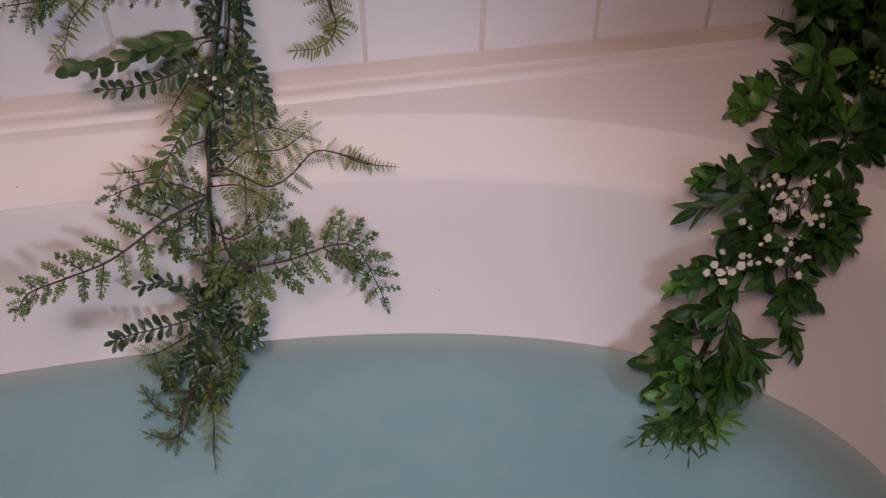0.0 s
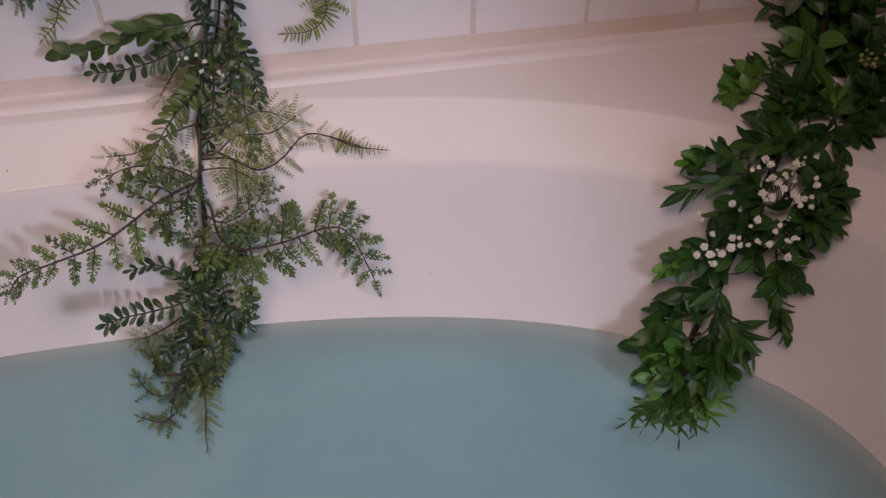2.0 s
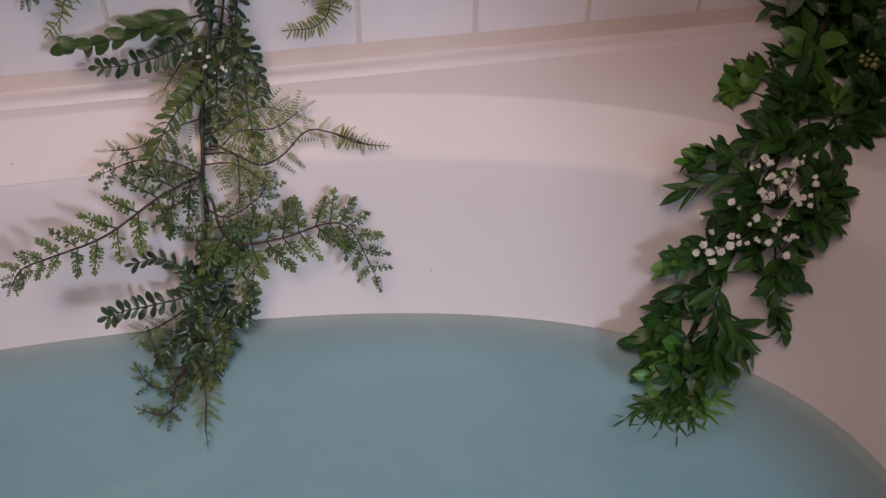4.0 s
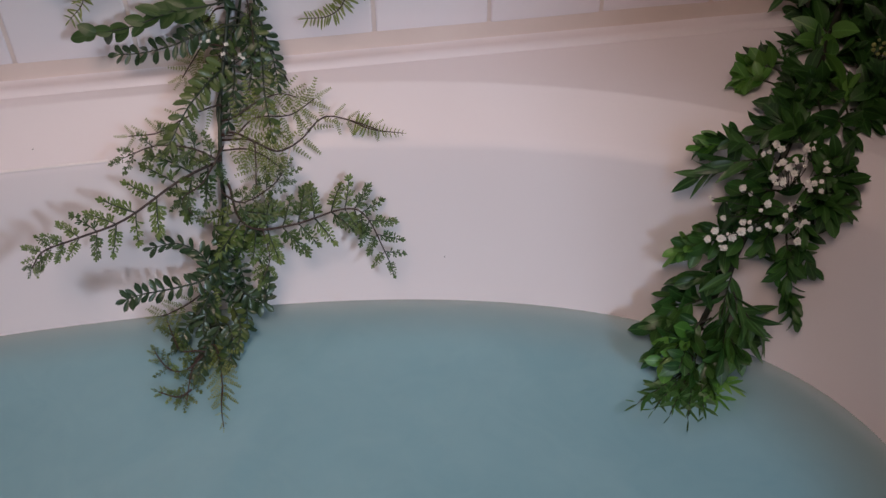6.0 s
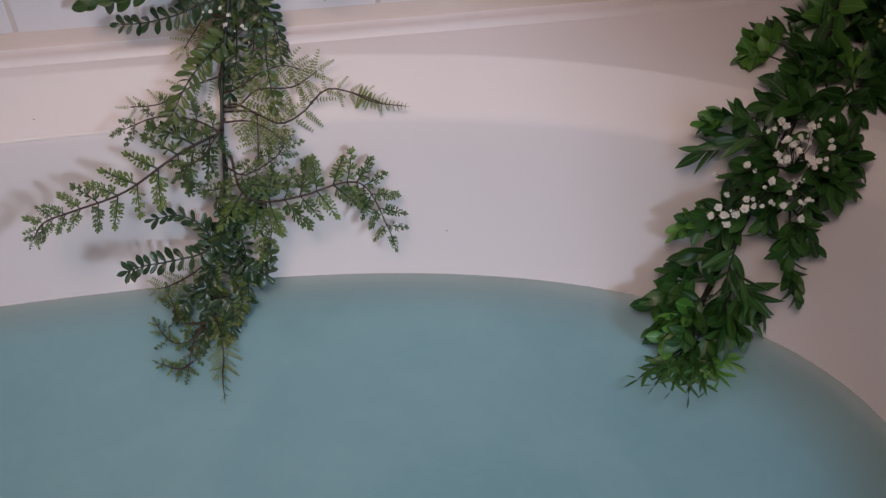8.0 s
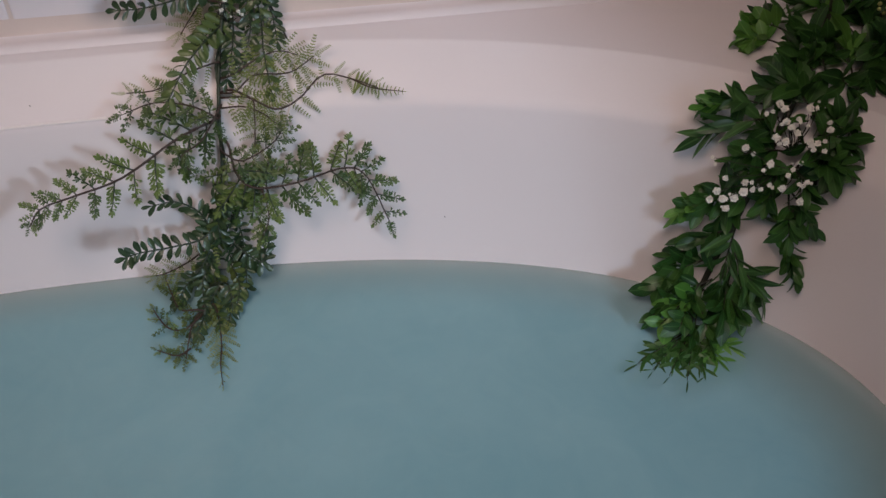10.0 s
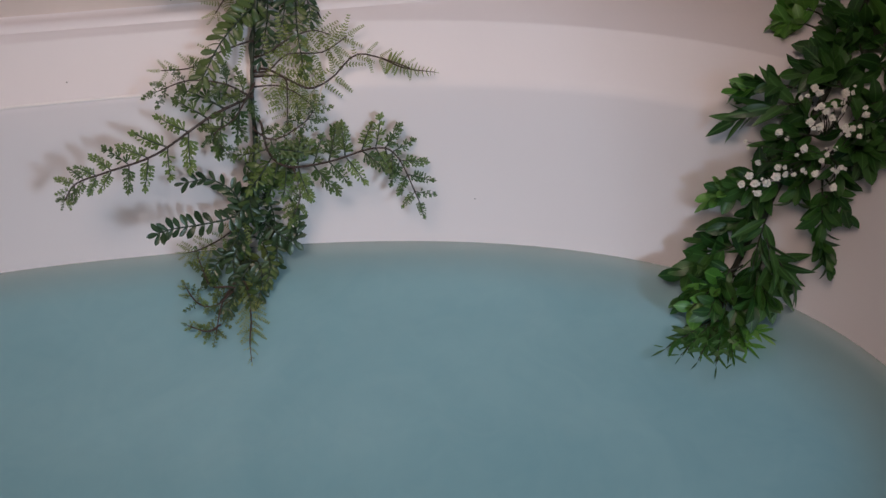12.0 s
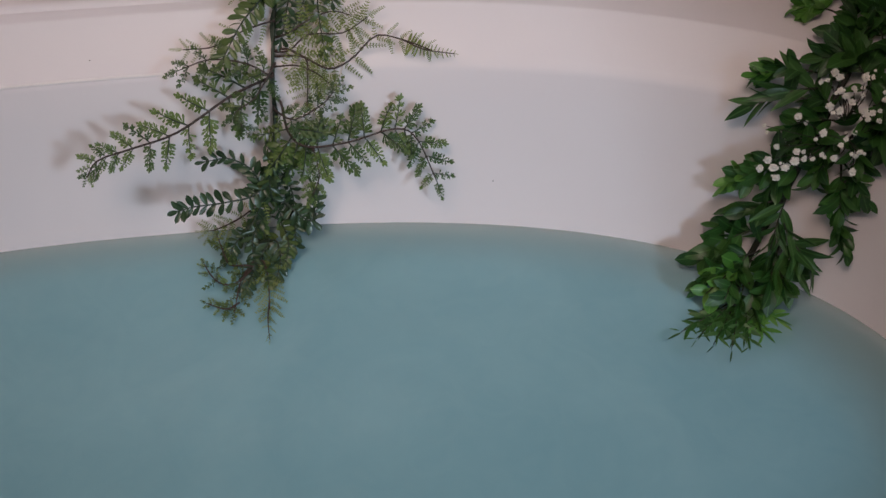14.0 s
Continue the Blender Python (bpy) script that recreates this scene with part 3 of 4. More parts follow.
# large fronds with toothed leaflets
frond(ferns, 'toothed', 0.0503, 13, [(-0.150, -0.095, 0.472), (-0.154, -0.103, 0.477), (-0.188, -0.117, 0.471), (-0.235, -0.142, 0.456), (-0.275, -0.157, 0.454), (-0.302, -0.165, 0.451), (-0.313, -0.174, 0.441)], angle=70, fall=0.8, thick=0.0015, start=0.18)
frond(ferns, 'toothed', 0.0473, 15, [(-0.152, -0.102, 0.454), (-0.145, -0.114, 0.457), (-0.141, -0.128, 0.434), (-0.125, -0.137, 0.423), (-0.088, -0.137, 0.425), (-0.047, -0.134, 0.434), (-0.027, -0.139, 0.426), (-0.011, -0.161, 0.391)], angle=84, fall=0.55, thick=0.0014, wild=0.16, start=0.24)
frond(ferns, 'toothed_soft', 0.0306, 5, [(-0.150, -0.093, 0.476), (-0.150, -0.107, 0.482), (-0.170, -0.102, 0.494), (-0.201, -0.099, 0.499), (-0.227, -0.105, 0.495)], angle=65, fall=0.4, start=0.27)
frond(ferns, 'toothed_soft', 0.0256, 5, [(-0.149, -0.090, 0.479), (-0.147, -0.100, 0.489), (-0.166, -0.120, 0.470), (-0.185, -0.127, 0.460), (-0.178, -0.134, 0.446)], angle=60, fall=0.4, start=0.27)
frond(ferns, 'toothed_soft', 0.0247, 6, [(-0.153, -0.105, 0.447), (-0.150, -0.120, 0.454), (-0.134, -0.126, 0.447), (-0.107, -0.120, 0.458), (-0.097, -0.113, 0.466)], angle=60, fall=0.3, start=0.27)
frond(ferns, 'toothed', 0.0222, 5, [(-0.121, -0.137, 0.423), (-0.118, -0.145, 0.410), (-0.118, -0.153, 0.397), (-0.126, -0.161, 0.383)], angle=55, fall=0.4, thick=0.0009)
# fine olive ferns
frond(ferns, 'fine', 0.0306, 11, [(-0.148, -0.080, 0.488), (-0.135, -0.084, 0.493), (-0.115, -0.094, 0.486), (-0.098, -0.101, 0.481), (-0.078, -0.096, 0.487), (-0.056, -0.082, 0.499), (-0.032, -0.088, 0.497), (-0.009, -0.097, 0.491)], angle=80, fall=0.62, thick=0.0013, start=0.29)
frond(ferns, 'comb', 0.0133, 15, [(-0.032, -0.088, 0.497), (-0.014, -0.096, 0.491), (0.013, -0.103, 0.489)], angle=98, fall=0.75, start=0.1, thick=0.0009)
frond(ferns, 'fine', 0.0306, 8, [(-0.146, -0.070, 0.496), (-0.134, -0.074, 0.502), (-0.112, -0.065, 0.510), (-0.092, -0.062, 0.514), (-0.076, -0.066, 0.511)], angle=75, fall=0.4, start=0.27)
frond(ferns, 'fine', 0.0325, 8, [(-0.148, -0.080, 0.488), (-0.133, -0.086, 0.493), (-0.115, -0.076, 0.501), (-0.085, -0.077, 0.501), (-0.062, -0.069, 0.510)], angle=70, fall=0.4, start=0.27)
frond(ferns, 'fine', 0.0276, 7, [(-0.148, -0.083, 0.485), (-0.121, -0.092, 0.489), (-0.119, -0.103, 0.477), (-0.122, -0.118, 0.454)], angle=80, fall=0.4, start=0.34)
frond(ferns, 'fine', 0.0247, 7, [(-0.149, -0.090, 0.479), (-0.144, -0.096, 0.484), (-0.127, -0.097, 0.484), (-0.111, -0.103, 0.479), (-0.101, -0.107, 0.470)], angle=75, fall=0.4, start=0.27)
frond(ferns, 'fine', 0.0247, 7, [(-0.145, -0.060, 0.505), (-0.147, -0.065, 0.510), (-0.172, -0.072, 0.507), (-0.199, -0.084, 0.501), (-0.225, -0.085, 0.501)], angle=70, fall=0.45, start=0.27)
frond(ferns, 'fine', 0.0217, 6, [(-0.135, -0.025, 0.543), (-0.153, -0.018, 0.542), (-0.165, -0.021, 0.530), (-0.176, -0.038, 0.523)], angle=75, fall=0.3, start=0.34)
frond(ferns, 'fine', 0.0197, 5, [(-0.128, -0.005, 0.570), (-0.139, -0.011, 0.573), (-0.147, -0.011, 0.563), (-0.153, -0.011, 0.561)], angle=75, fall=0.3, start=0.34)
frond(ferns, 'fine', 0.0256, 8, [(-0.167, -0.146, 0.378), (-0.167, -0.150, 0.379), (-0.192, -0.158, 0.362), (-0.216, -0.163, 0.353), (-0.227, -0.163, 0.351)], angle=65, fall=0.5, start=0.27)
frond(ferns, 'comb', 0.0163, 19, [(-0.025, -0.010, 0.646), (-0.029, -0.010, 0.604), (-0.024, -0.010, 0.580), (-0.030, -0.011, 0.564), (-0.043, -0.010, 0.555), (-0.061, -0.010, 0.555)], angle=98, fall=0.45, start=0.35, thick=0.001)
frond(ferns, 'fine', 0.0276, 5, [(-0.028, -0.010, 0.620), (-0.027, -0.010, 0.600), (-0.024, -0.010, 0.580)], angle=75, fall=0.2)
# oval-leaved ferns and broad sprig high on the garland
frond(ferns, 'oval', 0.0178, 12, [(-0.132, -0.013, 0.557), (-0.138, -0.014, 0.556), (-0.159, -0.018, 0.553), (-0.179, -0.021, 0.547), (-0.206, -0.023, 0.543), (-0.227, -0.024, 0.544)], angle=78, fall=0.35, thick=0.0012, wild=0.15, start=0.23)
frond(ferns, 'oval_soft', 0.0192, 13, [(-0.138, -0.033, 0.534), (-0.137, -0.031, 0.528), (-0.154, -0.058, 0.528), (-0.172, -0.077, 0.518), (-0.190, -0.100, 0.499)], angle=72, fall=0.35, thick=0.0012, start=0.27)
frond(ferns, 'oval_soft', 0.0178, 11, [(-0.132, -0.013, 0.557), (-0.124, -0.011, 0.557), (-0.136, -0.019, 0.541), (-0.147, -0.031, 0.526), (-0.159, -0.051, 0.522)], angle=70, fall=0.3, thick=0.0011, start=0.27)
frond(ferns, 'oval', 0.0158, 12, [(-0.130, -0.009, 0.561), (-0.119, -0.011, 0.560), (-0.115, -0.021, 0.539), (-0.115, -0.043, 0.524), (-0.125, -0.067, 0.508)], angle=70, fall=0.3, thick=0.0011, start=0.27)
frond(ferns, 'oval', 0.0153, 11, [(-0.128, -0.005, 0.570), (-0.116, -0.011, 0.567), (-0.101, -0.017, 0.547), (-0.095, -0.026, 0.526), (-0.092, -0.056, 0.519)], angle=65, fall=0.3, thick=0.0011, start=0.27)
frond(ferns, 'oval_soft', 0.0158, 11, [(-0.132, -0.013, 0.557), (-0.110, -0.016, 0.554), (-0.105, -0.031, 0.528), (-0.105, -0.063, 0.515), (-0.102, -0.089, 0.491)], angle=68, fall=0.35, thick=0.0011, start=0.27)
frond(ferns, 'oval', 0.0153, 9, [(-0.135, -0.025, 0.543), (-0.130, -0.019, 0.533), (-0.130, -0.045, 0.523), (-0.134, -0.064, 0.512), (-0.140, -0.078, 0.497)], angle=68, fall=0.3, thick=0.0011, start=0.27)
frond(ferns, 'oval', 0.0143, 11, [(-0.110, -0.005, 0.645), (-0.103, -0.010, 0.643), (-0.104, -0.010, 0.617), (-0.102, -0.010, 0.594), (-0.109, -0.011, 0.562)], angle=65, fall=0.2, thick=0.0011, start=0.27)
frond(ferns, 'oval', 0.0143, 11, [(-0.109, -0.005, 0.650), (-0.112, -0.011, 0.649), (-0.119, -0.010, 0.623), (-0.131, -0.010, 0.603), (-0.130, -0.011, 0.580)], angle=65, fall=0.2, thick=0.0011, start=0.27)
frond(ferns, 'toothed_soft', 0.0197, 6, [(-0.124, -0.005, 0.584), (-0.111, -0.011, 0.580), (-0.110, -0.016, 0.554), (-0.110, -0.031, 0.528)], angle=60, fall=0.2, start=0.34)
frond(ferns, 'broad', 0.0266, 9, [(-0.125, -0.005, 0.580), (-0.130, -0.011, 0.580), (-0.150, -0.013, 0.578), (-0.174, -0.016, 0.578), (-0.211, -0.022, 0.570), (-0.249, -0.023, 0.566)], angle=30, fall=0.3, thick=0.0014, wild=0.4, start=0.33)
# fronds that cross the top edge
frond(ferns, 'toothed', 0.0266, 9, [(-0.110, -0.005, 0.645), (-0.112, -0.010, 0.644), (-0.168, -0.010, 0.634), (-0.227, -0.010, 0.630), (-0.286, -0.011, 0.626)], angle=70, fall=0.4, thick=0.0014, start=0.27)
frond(ferns, 'comb', 0.0148, 14, [(-0.210, -0.011, 0.638), (-0.230, -0.010, 0.618), (-0.243, -0.010, 0.604), (-0.250, -0.010, 0.588), (-0.263, -0.011, 0.575)], angle=98, fall=0.4, start=0.15, thick=0.0009)
frond(ferns, 'toothed', 0.0217, 5, [(-0.239, -0.011, 0.636), (-0.259, -0.010, 0.627), (-0.273, -0.011, 0.610)], angle=65, fall=0.4)
# dense lower tuft
frond(ferns, 'oval', 0.0153, 14, [(-0.164, -0.142, 0.387), (-0.166, -0.143, 0.390), (-0.180, -0.156, 0.385), (-0.207, -0.166, 0.389), (-0.229, -0.179, 0.400), (-0.241, -0.190, 0.407)], angle=72, fall=0.25, thick=0.0012, wild=0.2, start=0.23)
frond(ferns, 'oval', 0.0153, 8, [(-0.165, -0.144, 0.383), (-0.171, -0.147, 0.388), (-0.179, -0.141, 0.405), (-0.197, -0.139, 0.418), (-0.218, -0.142, 0.419)], angle=55, fall=0.3, thick=0.0011, start=0.27)
frond(ferns, 'oval', 0.0143, 9, [(-0.167, -0.146, 0.378), (-0.162, -0.147, 0.375), (-0.150, -0.139, 0.394), (-0.139, -0.134, 0.408), (-0.125, -0.132, 0.418)], angle=65, fall=0.3, thick=0.0011, start=0.27)
frond(ferns, 'oval', 0.0153, 11, [(-0.168, -0.148, 0.374), (-0.154, -0.150, 0.369), (-0.141, -0.159, 0.360), (-0.129, -0.163, 0.354), (-0.123, -0.154, 0.375)], angle=75, fall=0.3, thick=0.0013, start=0.36)
frond(ferns, 'oval_soft', 0.0123, 11, [(-0.161, -0.133, 0.405), (-0.165, -0.148, 0.388), (-0.181, -0.153, 0.360)], angle=66, fall=0.25, thick=0.0011, wild=0.4)
frond(ferns, 'oval', 0.0123, 11, [(-0.159, -0.133, 0.405), (-0.164, -0.150, 0.386), (-0.157, -0.157, 0.354)], angle=66, fall=0.25, thick=0.0011, wild=0.4)
frond(ferns, 'oval', 0.0123, 11, [(-0.164, -0.142, 0.387), (-0.169, -0.137, 0.387), (-0.176, -0.154, 0.367), (-0.193, -0.174, 0.348)], angle=66, fall=0.25, thick=0.0011, wild=0.4, start=0.34)
frond(ferns, 'oval_soft', 0.0123, 11, [(-0.165, -0.144, 0.383), (-0.160, -0.139, 0.381), (-0.174, -0.157, 0.358), (-0.173, -0.183, 0.339)], angle=66, fall=0.25, thick=0.0011, wild=0.4, start=0.34)
frond(ferns, 'oval', 0.0123, 11, [(-0.168, -0.148, 0.374), (-0.157, -0.143, 0.369), (-0.146, -0.162, 0.352), (-0.146, -0.185, 0.343)], angle=66, fall=0.25, thick=0.0011, wild=0.4, start=0.34)
frond(ferns, 'oval', 0.0123, 11, [(-0.172, -0.153, 0.362), (-0.170, -0.148, 0.360), (-0.184, -0.174, 0.351), (-0.184, -0.201, 0.340)], angle=66, fall=0.25, thick=0.0011, wild=0.4, start=0.34)
frond(ferns, 'oval_soft', 0.0123, 11, [(-0.174, -0.155, 0.357), (-0.161, -0.156, 0.352), (-0.152, -0.180, 0.347), (-0.155, -0.200, 0.340)], angle=66, fall=0.25, thick=0.0011, wild=0.4, start=0.34)
frond(ferns, 'oval', 0.0123, 11, [(-0.175, -0.157, 0.353), (-0.176, -0.153, 0.352), (-0.199, -0.173, 0.346), (-0.209, -0.191, 0.340)], angle=66, fall=0.25, thick=0.0011, wild=0.4, start=0.34)
frond(ferns, 'oval', 0.0123, 11, [(-0.158, -0.124, 0.413), (-0.158, -0.130, 0.416), (-0.157, -0.142, 0.407), (-0.169, -0.145, 0.389)], angle=66, fall=0.25, thick=0.0011, wild=0.4, start=0.34)
frond(ferns, 'oval_soft', 0.0123, 11, [(-0.178, -0.161, 0.345), (-0.172, -0.159, 0.341), (-0.177, -0.189, 0.340), (-0.170, -0.222, 0.339)], angle=66, fall=0.25, thick=0.0011, wild=0.4, start=0.34)
frond(ferns, 'oval_soft', 0.0133, 8, [(-0.157, -0.122, 0.417), (-0.163, -0.131, 0.426), (-0.153, -0.138, 0.417), (-0.135, -0.136, 0.419)], angle=70, fall=0.2, wild=0.4, start=0.34)
frond(ferns, 'oval', 0.0100, 9, [(-0.129, -0.136, 0.385), (-0.123, -0.144, 0.370), (-0.123, -0.151, 0.357), (-0.131, -0.156, 0.347), (-0.139, -0.156, 0.343), (-0.145, -0.152, 0.347)], angle=62, fall=0.3, thick=0.0013, wild=0.3)
frond(ferns, 'oval', 0.0115, 7, [(-0.155, -0.132, 0.393), (-0.147, -0.140, 0.380), (-0.145, -0.147, 0.365), (-0.149, -0.152, 0.349)], angle=66, fall=0.25, thick=0.0010, wild=0.35)
# tips in the water
frond(ferns, 'toothed', 0.0207, 4, [(-0.184, -0.203, 0.340), (-0.191, -0.204, 0.345), (-0.206, -0.201, 0.344), (-0.213, -0.183, 0.347), (-0.218, -0.168, 0.349)], angle=60, fall=0.3, start=0.27)
frond(ferns, 'toothed', 0.0178, 4, [(-0.184, -0.203, 0.340), (-0.201, -0.220, 0.339), (-0.215, -0.219, 0.341), (-0.224, -0.207, 0.341), (-0.230, -0.194, 0.340)], angle=60, fall=0.4, start=0.27)
frond(ferns, 'toothed_soft', 0.0197, 5, [(-0.185, -0.197, 0.341), (-0.196, -0.217, 0.338), (-0.201, -0.251, 0.336)], angle=55, fall=0.3)
frond(ferns, 'toothed', 0.0148, 4, [(-0.197, -0.240, 0.336), (-0.208, -0.248, 0.338), (-0.225, -0.242, 0.341)], angle=55, fall=0.5)
frond(ferns, 'fine', 0.0227, 8, [(-0.183, -0.196, 0.341), (-0.175, -0.198, 0.340), (-0.171, -0.221, 0.337), (-0.170, -0.250, 0.335)], angle=60, fall=0.3, start=0.34)
frond(ferns, 'fine', 0.0108, 4, [(-0.170, -0.238, 0.335), (-0.171, -0.262, 0.336), (-0.169, -0.286, 0.338)], angle=60, fall=0.4, thick=0.0008)
frond(ferns, 'oval', 0.0143, 9, [(-0.180, -0.176, 0.343), (-0.170, -0.179, 0.348), (-0.182, -0.200, 0.340), (-0.192, -0.225, 0.335)], angle=65, fall=0.2, start=0.34)
frond(ferns, 'oval', 0.0143, 8, [(-0.180, -0.176, 0.343), (-0.163, -0.180, 0.348), (-0.160, -0.198, 0.340), (-0.164, -0.215, 0.336)], angle=65, fall=0.2, start=0.34)
frond(ferns, 'toothed_soft', 0.0286, 7, [(-0.124, -0.229, 0.3145), (-0.082, -0.207, 0.3145), (-0.037, -0.182, 0.3150)], angle=60, fall=0.3, wild=0.02)
flower_spray(ferns, [(-0.135, -0.030, 0.524)][0], [(-0.148, -0.033, 0.556), (-0.139, -0.034, 0.559), (-0.133, -0.036, 0.553), (-0.137, -0.037, 0.544), (-0.123, -0.038, 0.542), (-0.120, -0.039, 0.539)], 0.0052, FLOWERS)
# leafy garland with white flowers
bush = tagged(new("leaf_garland"), "artificial dark green leaf garland with tiny white flowers", "garland")
bush.location = (0.335, -0.187, 0.513)
stem_part("main_stem", bush, [(0.478, -0.010, 0.645), (0.456, -0.010, 0.555), (0.404, -0.086, 0.519), (0.335, -0.187, 0.513), (0.301, -0.222, 0.452), (0.272, -0.242, 0.375), (0.257, -0.256, 0.339), (0.239, -0.292, 0.340)], 0.0034, 0.0026, DARKSTEM, 24, 7)
sprig(bush, 'fresh', 0.0232, 18, [(0.363, -0.118, 0.519), (0.344, -0.102, 0.523), (0.323, -0.095, 0.522)], spread=85, start=0.45)
sprig(bush, 'fresh', 0.0222, 14, [(0.352, -0.132, 0.519), (0.332, -0.121, 0.523), (0.313, -0.116, 0.523)], spread=85, start=0.5)
sprig(bush, 'bush', 0.0222, 13, [(0.373, -0.108, 0.519), (0.360, -0.091, 0.523), (0.345, -0.081, 0.522)], spread=60)
sprig(bush, 'fresh', 0.0390, 8, [(0.387, -0.180, 0.519), (0.394, -0.151, 0.523), (0.401, -0.128, 0.523)], spread=45, start=0.2)
sprig(bush, 'bush', 0.0330, 17, [(0.346, -0.203, 0.507), (0.335, -0.190, 0.521), (0.330, -0.175, 0.523)], spread=75)
sprig(bush, 'bush', 0.0340, 13, [(0.352, -0.194, 0.518), (0.331, -0.186, 0.522), (0.312, -0.178, 0.516)], spread=65)
sprig(bush, 'bush', 0.0247, 14, [(0.311, -0.183, 0.504), (0.288, -0.177, 0.507), (0.266, -0.173, 0.500)], spread=60)
sprig(bush, 'fresh', 0.0266, 5, [(0.287, -0.177, 0.498), (0.273, -0.175, 0.503), (0.260, -0.176, 0.502)], spread=35)
sprig(bush, 'narrow', 0.0424, 9, [(0.320, -0.196, 0.499), (0.286, -0.193, 0.495), (0.255, -0.190, 0.479)], spread=40)
sprig(bush, 'bush', 0.0276, 14, [(0.346, -0.220, 0.496), (0.355, -0.230, 0.503), (0.367, -0.243, 0.500)], spread=65)
sprig(bush, 'bush', 0.0286, 12, [(0.340, -0.229, 0.487), (0.343, -0.240, 0.489), (0.350, -0.252, 0.482)], spread=65)
sprig(bush, 'bush', 0.0261, 13, [(0.324, -0.222, 0.483), (0.301, -0.215, 0.482), (0.282, -0.207, 0.468)], spread=60)
sprig(bush, 'bush', 0.0261, 13, [(0.327, -0.229, 0.476), (0.315, -0.231, 0.469), (0.307, -0.231, 0.447)], spread=60)
sprig(bush, 'bush', 0.0286, 17, [(0.303, -0.230, 0.440), (0.276, -0.222, 0.436), (0.251, -0.214, 0.420)], spread=70)
sprig(bush, 'fresh', 0.0232, 8, [(0.267, -0.217, 0.423), (0.252, -0.214, 0.424), (0.239, -0.213, 0.410)], spread=70)
sprig(bush, 'bush', 0.0301, 14, [(0.284, -0.234, 0.409), (0.258, -0.231, 0.394), (0.233, -0.229, 0.365)], spread=62)
sprig(bush, 'bush', 0.0286, 12, [(0.273, -0.240, 0.380), (0.247, -0.237, 0.366), (0.217, -0.247, 0.352)], spread=60)
sprig(bush, 'bush', 0.0276, 16, [(0.271, -0.250, 0.361), (0.242, -0.255, 0.352), (0.208, -0.277, 0.352)], spread=62)
sprig(bush, 'fresh', 0.0301, 6, [(0.264, -0.254, 0.352), (0.240, -0.266, 0.352), (0.214, -0.286, 0.351)], spread=50)
sprig(bush, 'bush', 0.0276, 13, [(0.264, -0.247, 0.360), (0.248, -0.263, 0.352), (0.228, -0.295, 0.352)], spread=60)
sprig(bush, 'narrow', 0.0380, 12, [(0.289, -0.233, 0.416), (0.281, -0.246, 0.393), (0.275, -0.260, 0.358)], spread=55)
sprig(bush, 'narrow', 0.0390, 12, [(0.285, -0.241, 0.395), (0.290, -0.257, 0.381), (0.296, -0.276, 0.357)], spread=55)
sprig(bush, 'narrow', 0.0330, 8, [(0.292, -0.254, 0.378), (0.297, -0.266, 0.376), (0.307, -0.279, 0.362)], spread=50)
sprig(bush, 'bush', 0.0306, 13, [(0.286, -0.251, 0.376), (0.280, -0.263, 0.358), (0.267, -0.292, 0.352)], spread=55)
sprig(bush, 'bush', 0.0301, 13, [(0.281, -0.261, 0.357), (0.283, -0.271, 0.355), (0.284, -0.290, 0.352)], spread=50)
sprig(bush, 'bush', 0.0247, 17, [(0.324, -0.240, 0.452), (0.323, -0.257, 0.431), (0.325, -0.276, 0.397)], spread=62)
sprig(bush, 'bush', 0.0222, 12, [(0.325, -0.262, 0.412), (0.325, -0.274, 0.405), (0.329, -0.286, 0.387)], spread=50)
sprig(bush, 'fresh', 0.0202, 6, [(0.328, -0.249, 0.441), (0.320, -0.254, 0.435), (0.317, -0.259, 0.417)], spread=60)
sprig(bush, 'bush', 0.0197, 12, [(0.326, -0.240, 0.453), (0.331, -0.255, 0.449), (0.339, -0.269, 0.433)], spread=60)
sprig(bush, 'bush', 0.0276, 12, [(0.288, -0.222, 0.439), (0.278, -0.227, 0.428), (0.272, -0.231, 0.401)], spread=60)
sprig(bush, 'bush', 0.0256, 12, [(0.340, -0.207, 0.502), (0.343, -0.210, 0.510), (0.353, -0.212, 0.505)], spread=70)
sprig(bush, 'bush', 0.0256, 12, [(0.333, -0.218, 0.490), (0.335, -0.229, 0.493), (0.342, -0.237, 0.481)], spread=70)
sprig(bush, 'bush', 0.0256, 12, [(0.321, -0.217, 0.485), (0.311, -0.208, 0.495), (0.305, -0.199, 0.490)], spread=70)
sprig(bush, 'bush', 0.0256, 12, [(0.328, -0.234, 0.467), (0.330, -0.242, 0.471), (0.339, -0.248, 0.459)], spread=70)
sprig(bush, 'bush', 0.0256, 10, [(0.312, -0.224, 0.465), (0.300, -0.221, 0.468), (0.291, -0.216, 0.455)], spread=70)
sprig(bush, 'bush', 0.0256, 12, [(0.343, -0.237, 0.481), (0.349, -0.244, 0.490), (0.361, -0.250, 0.484)], spread=70)
sprig(bush, 'bush', 0.0256, 10, [(0.356, -0.215, 0.504), (0.361, -0.219, 0.514), (0.372, -0.221, 0.510)], spread=70)
sprig(bush, 'bush', 0.0256, 10, [(0.304, -0.222, 0.458), (0.289, -0.220, 0.458), (0.279, -0.215, 0.442)], spread=70)
sprig(bush, 'bush', 0.0256, 10, [(0.317, -0.236, 0.450), (0.308, -0.238, 0.446), (0.305, -0.239, 0.426)], spread=70)
sprig(bush, 'bush', 0.0286, 10, [(0.367, -0.169, 0.520), (0.370, -0.151, 0.523), (0.376, -0.136, 0.521)], spread=66)
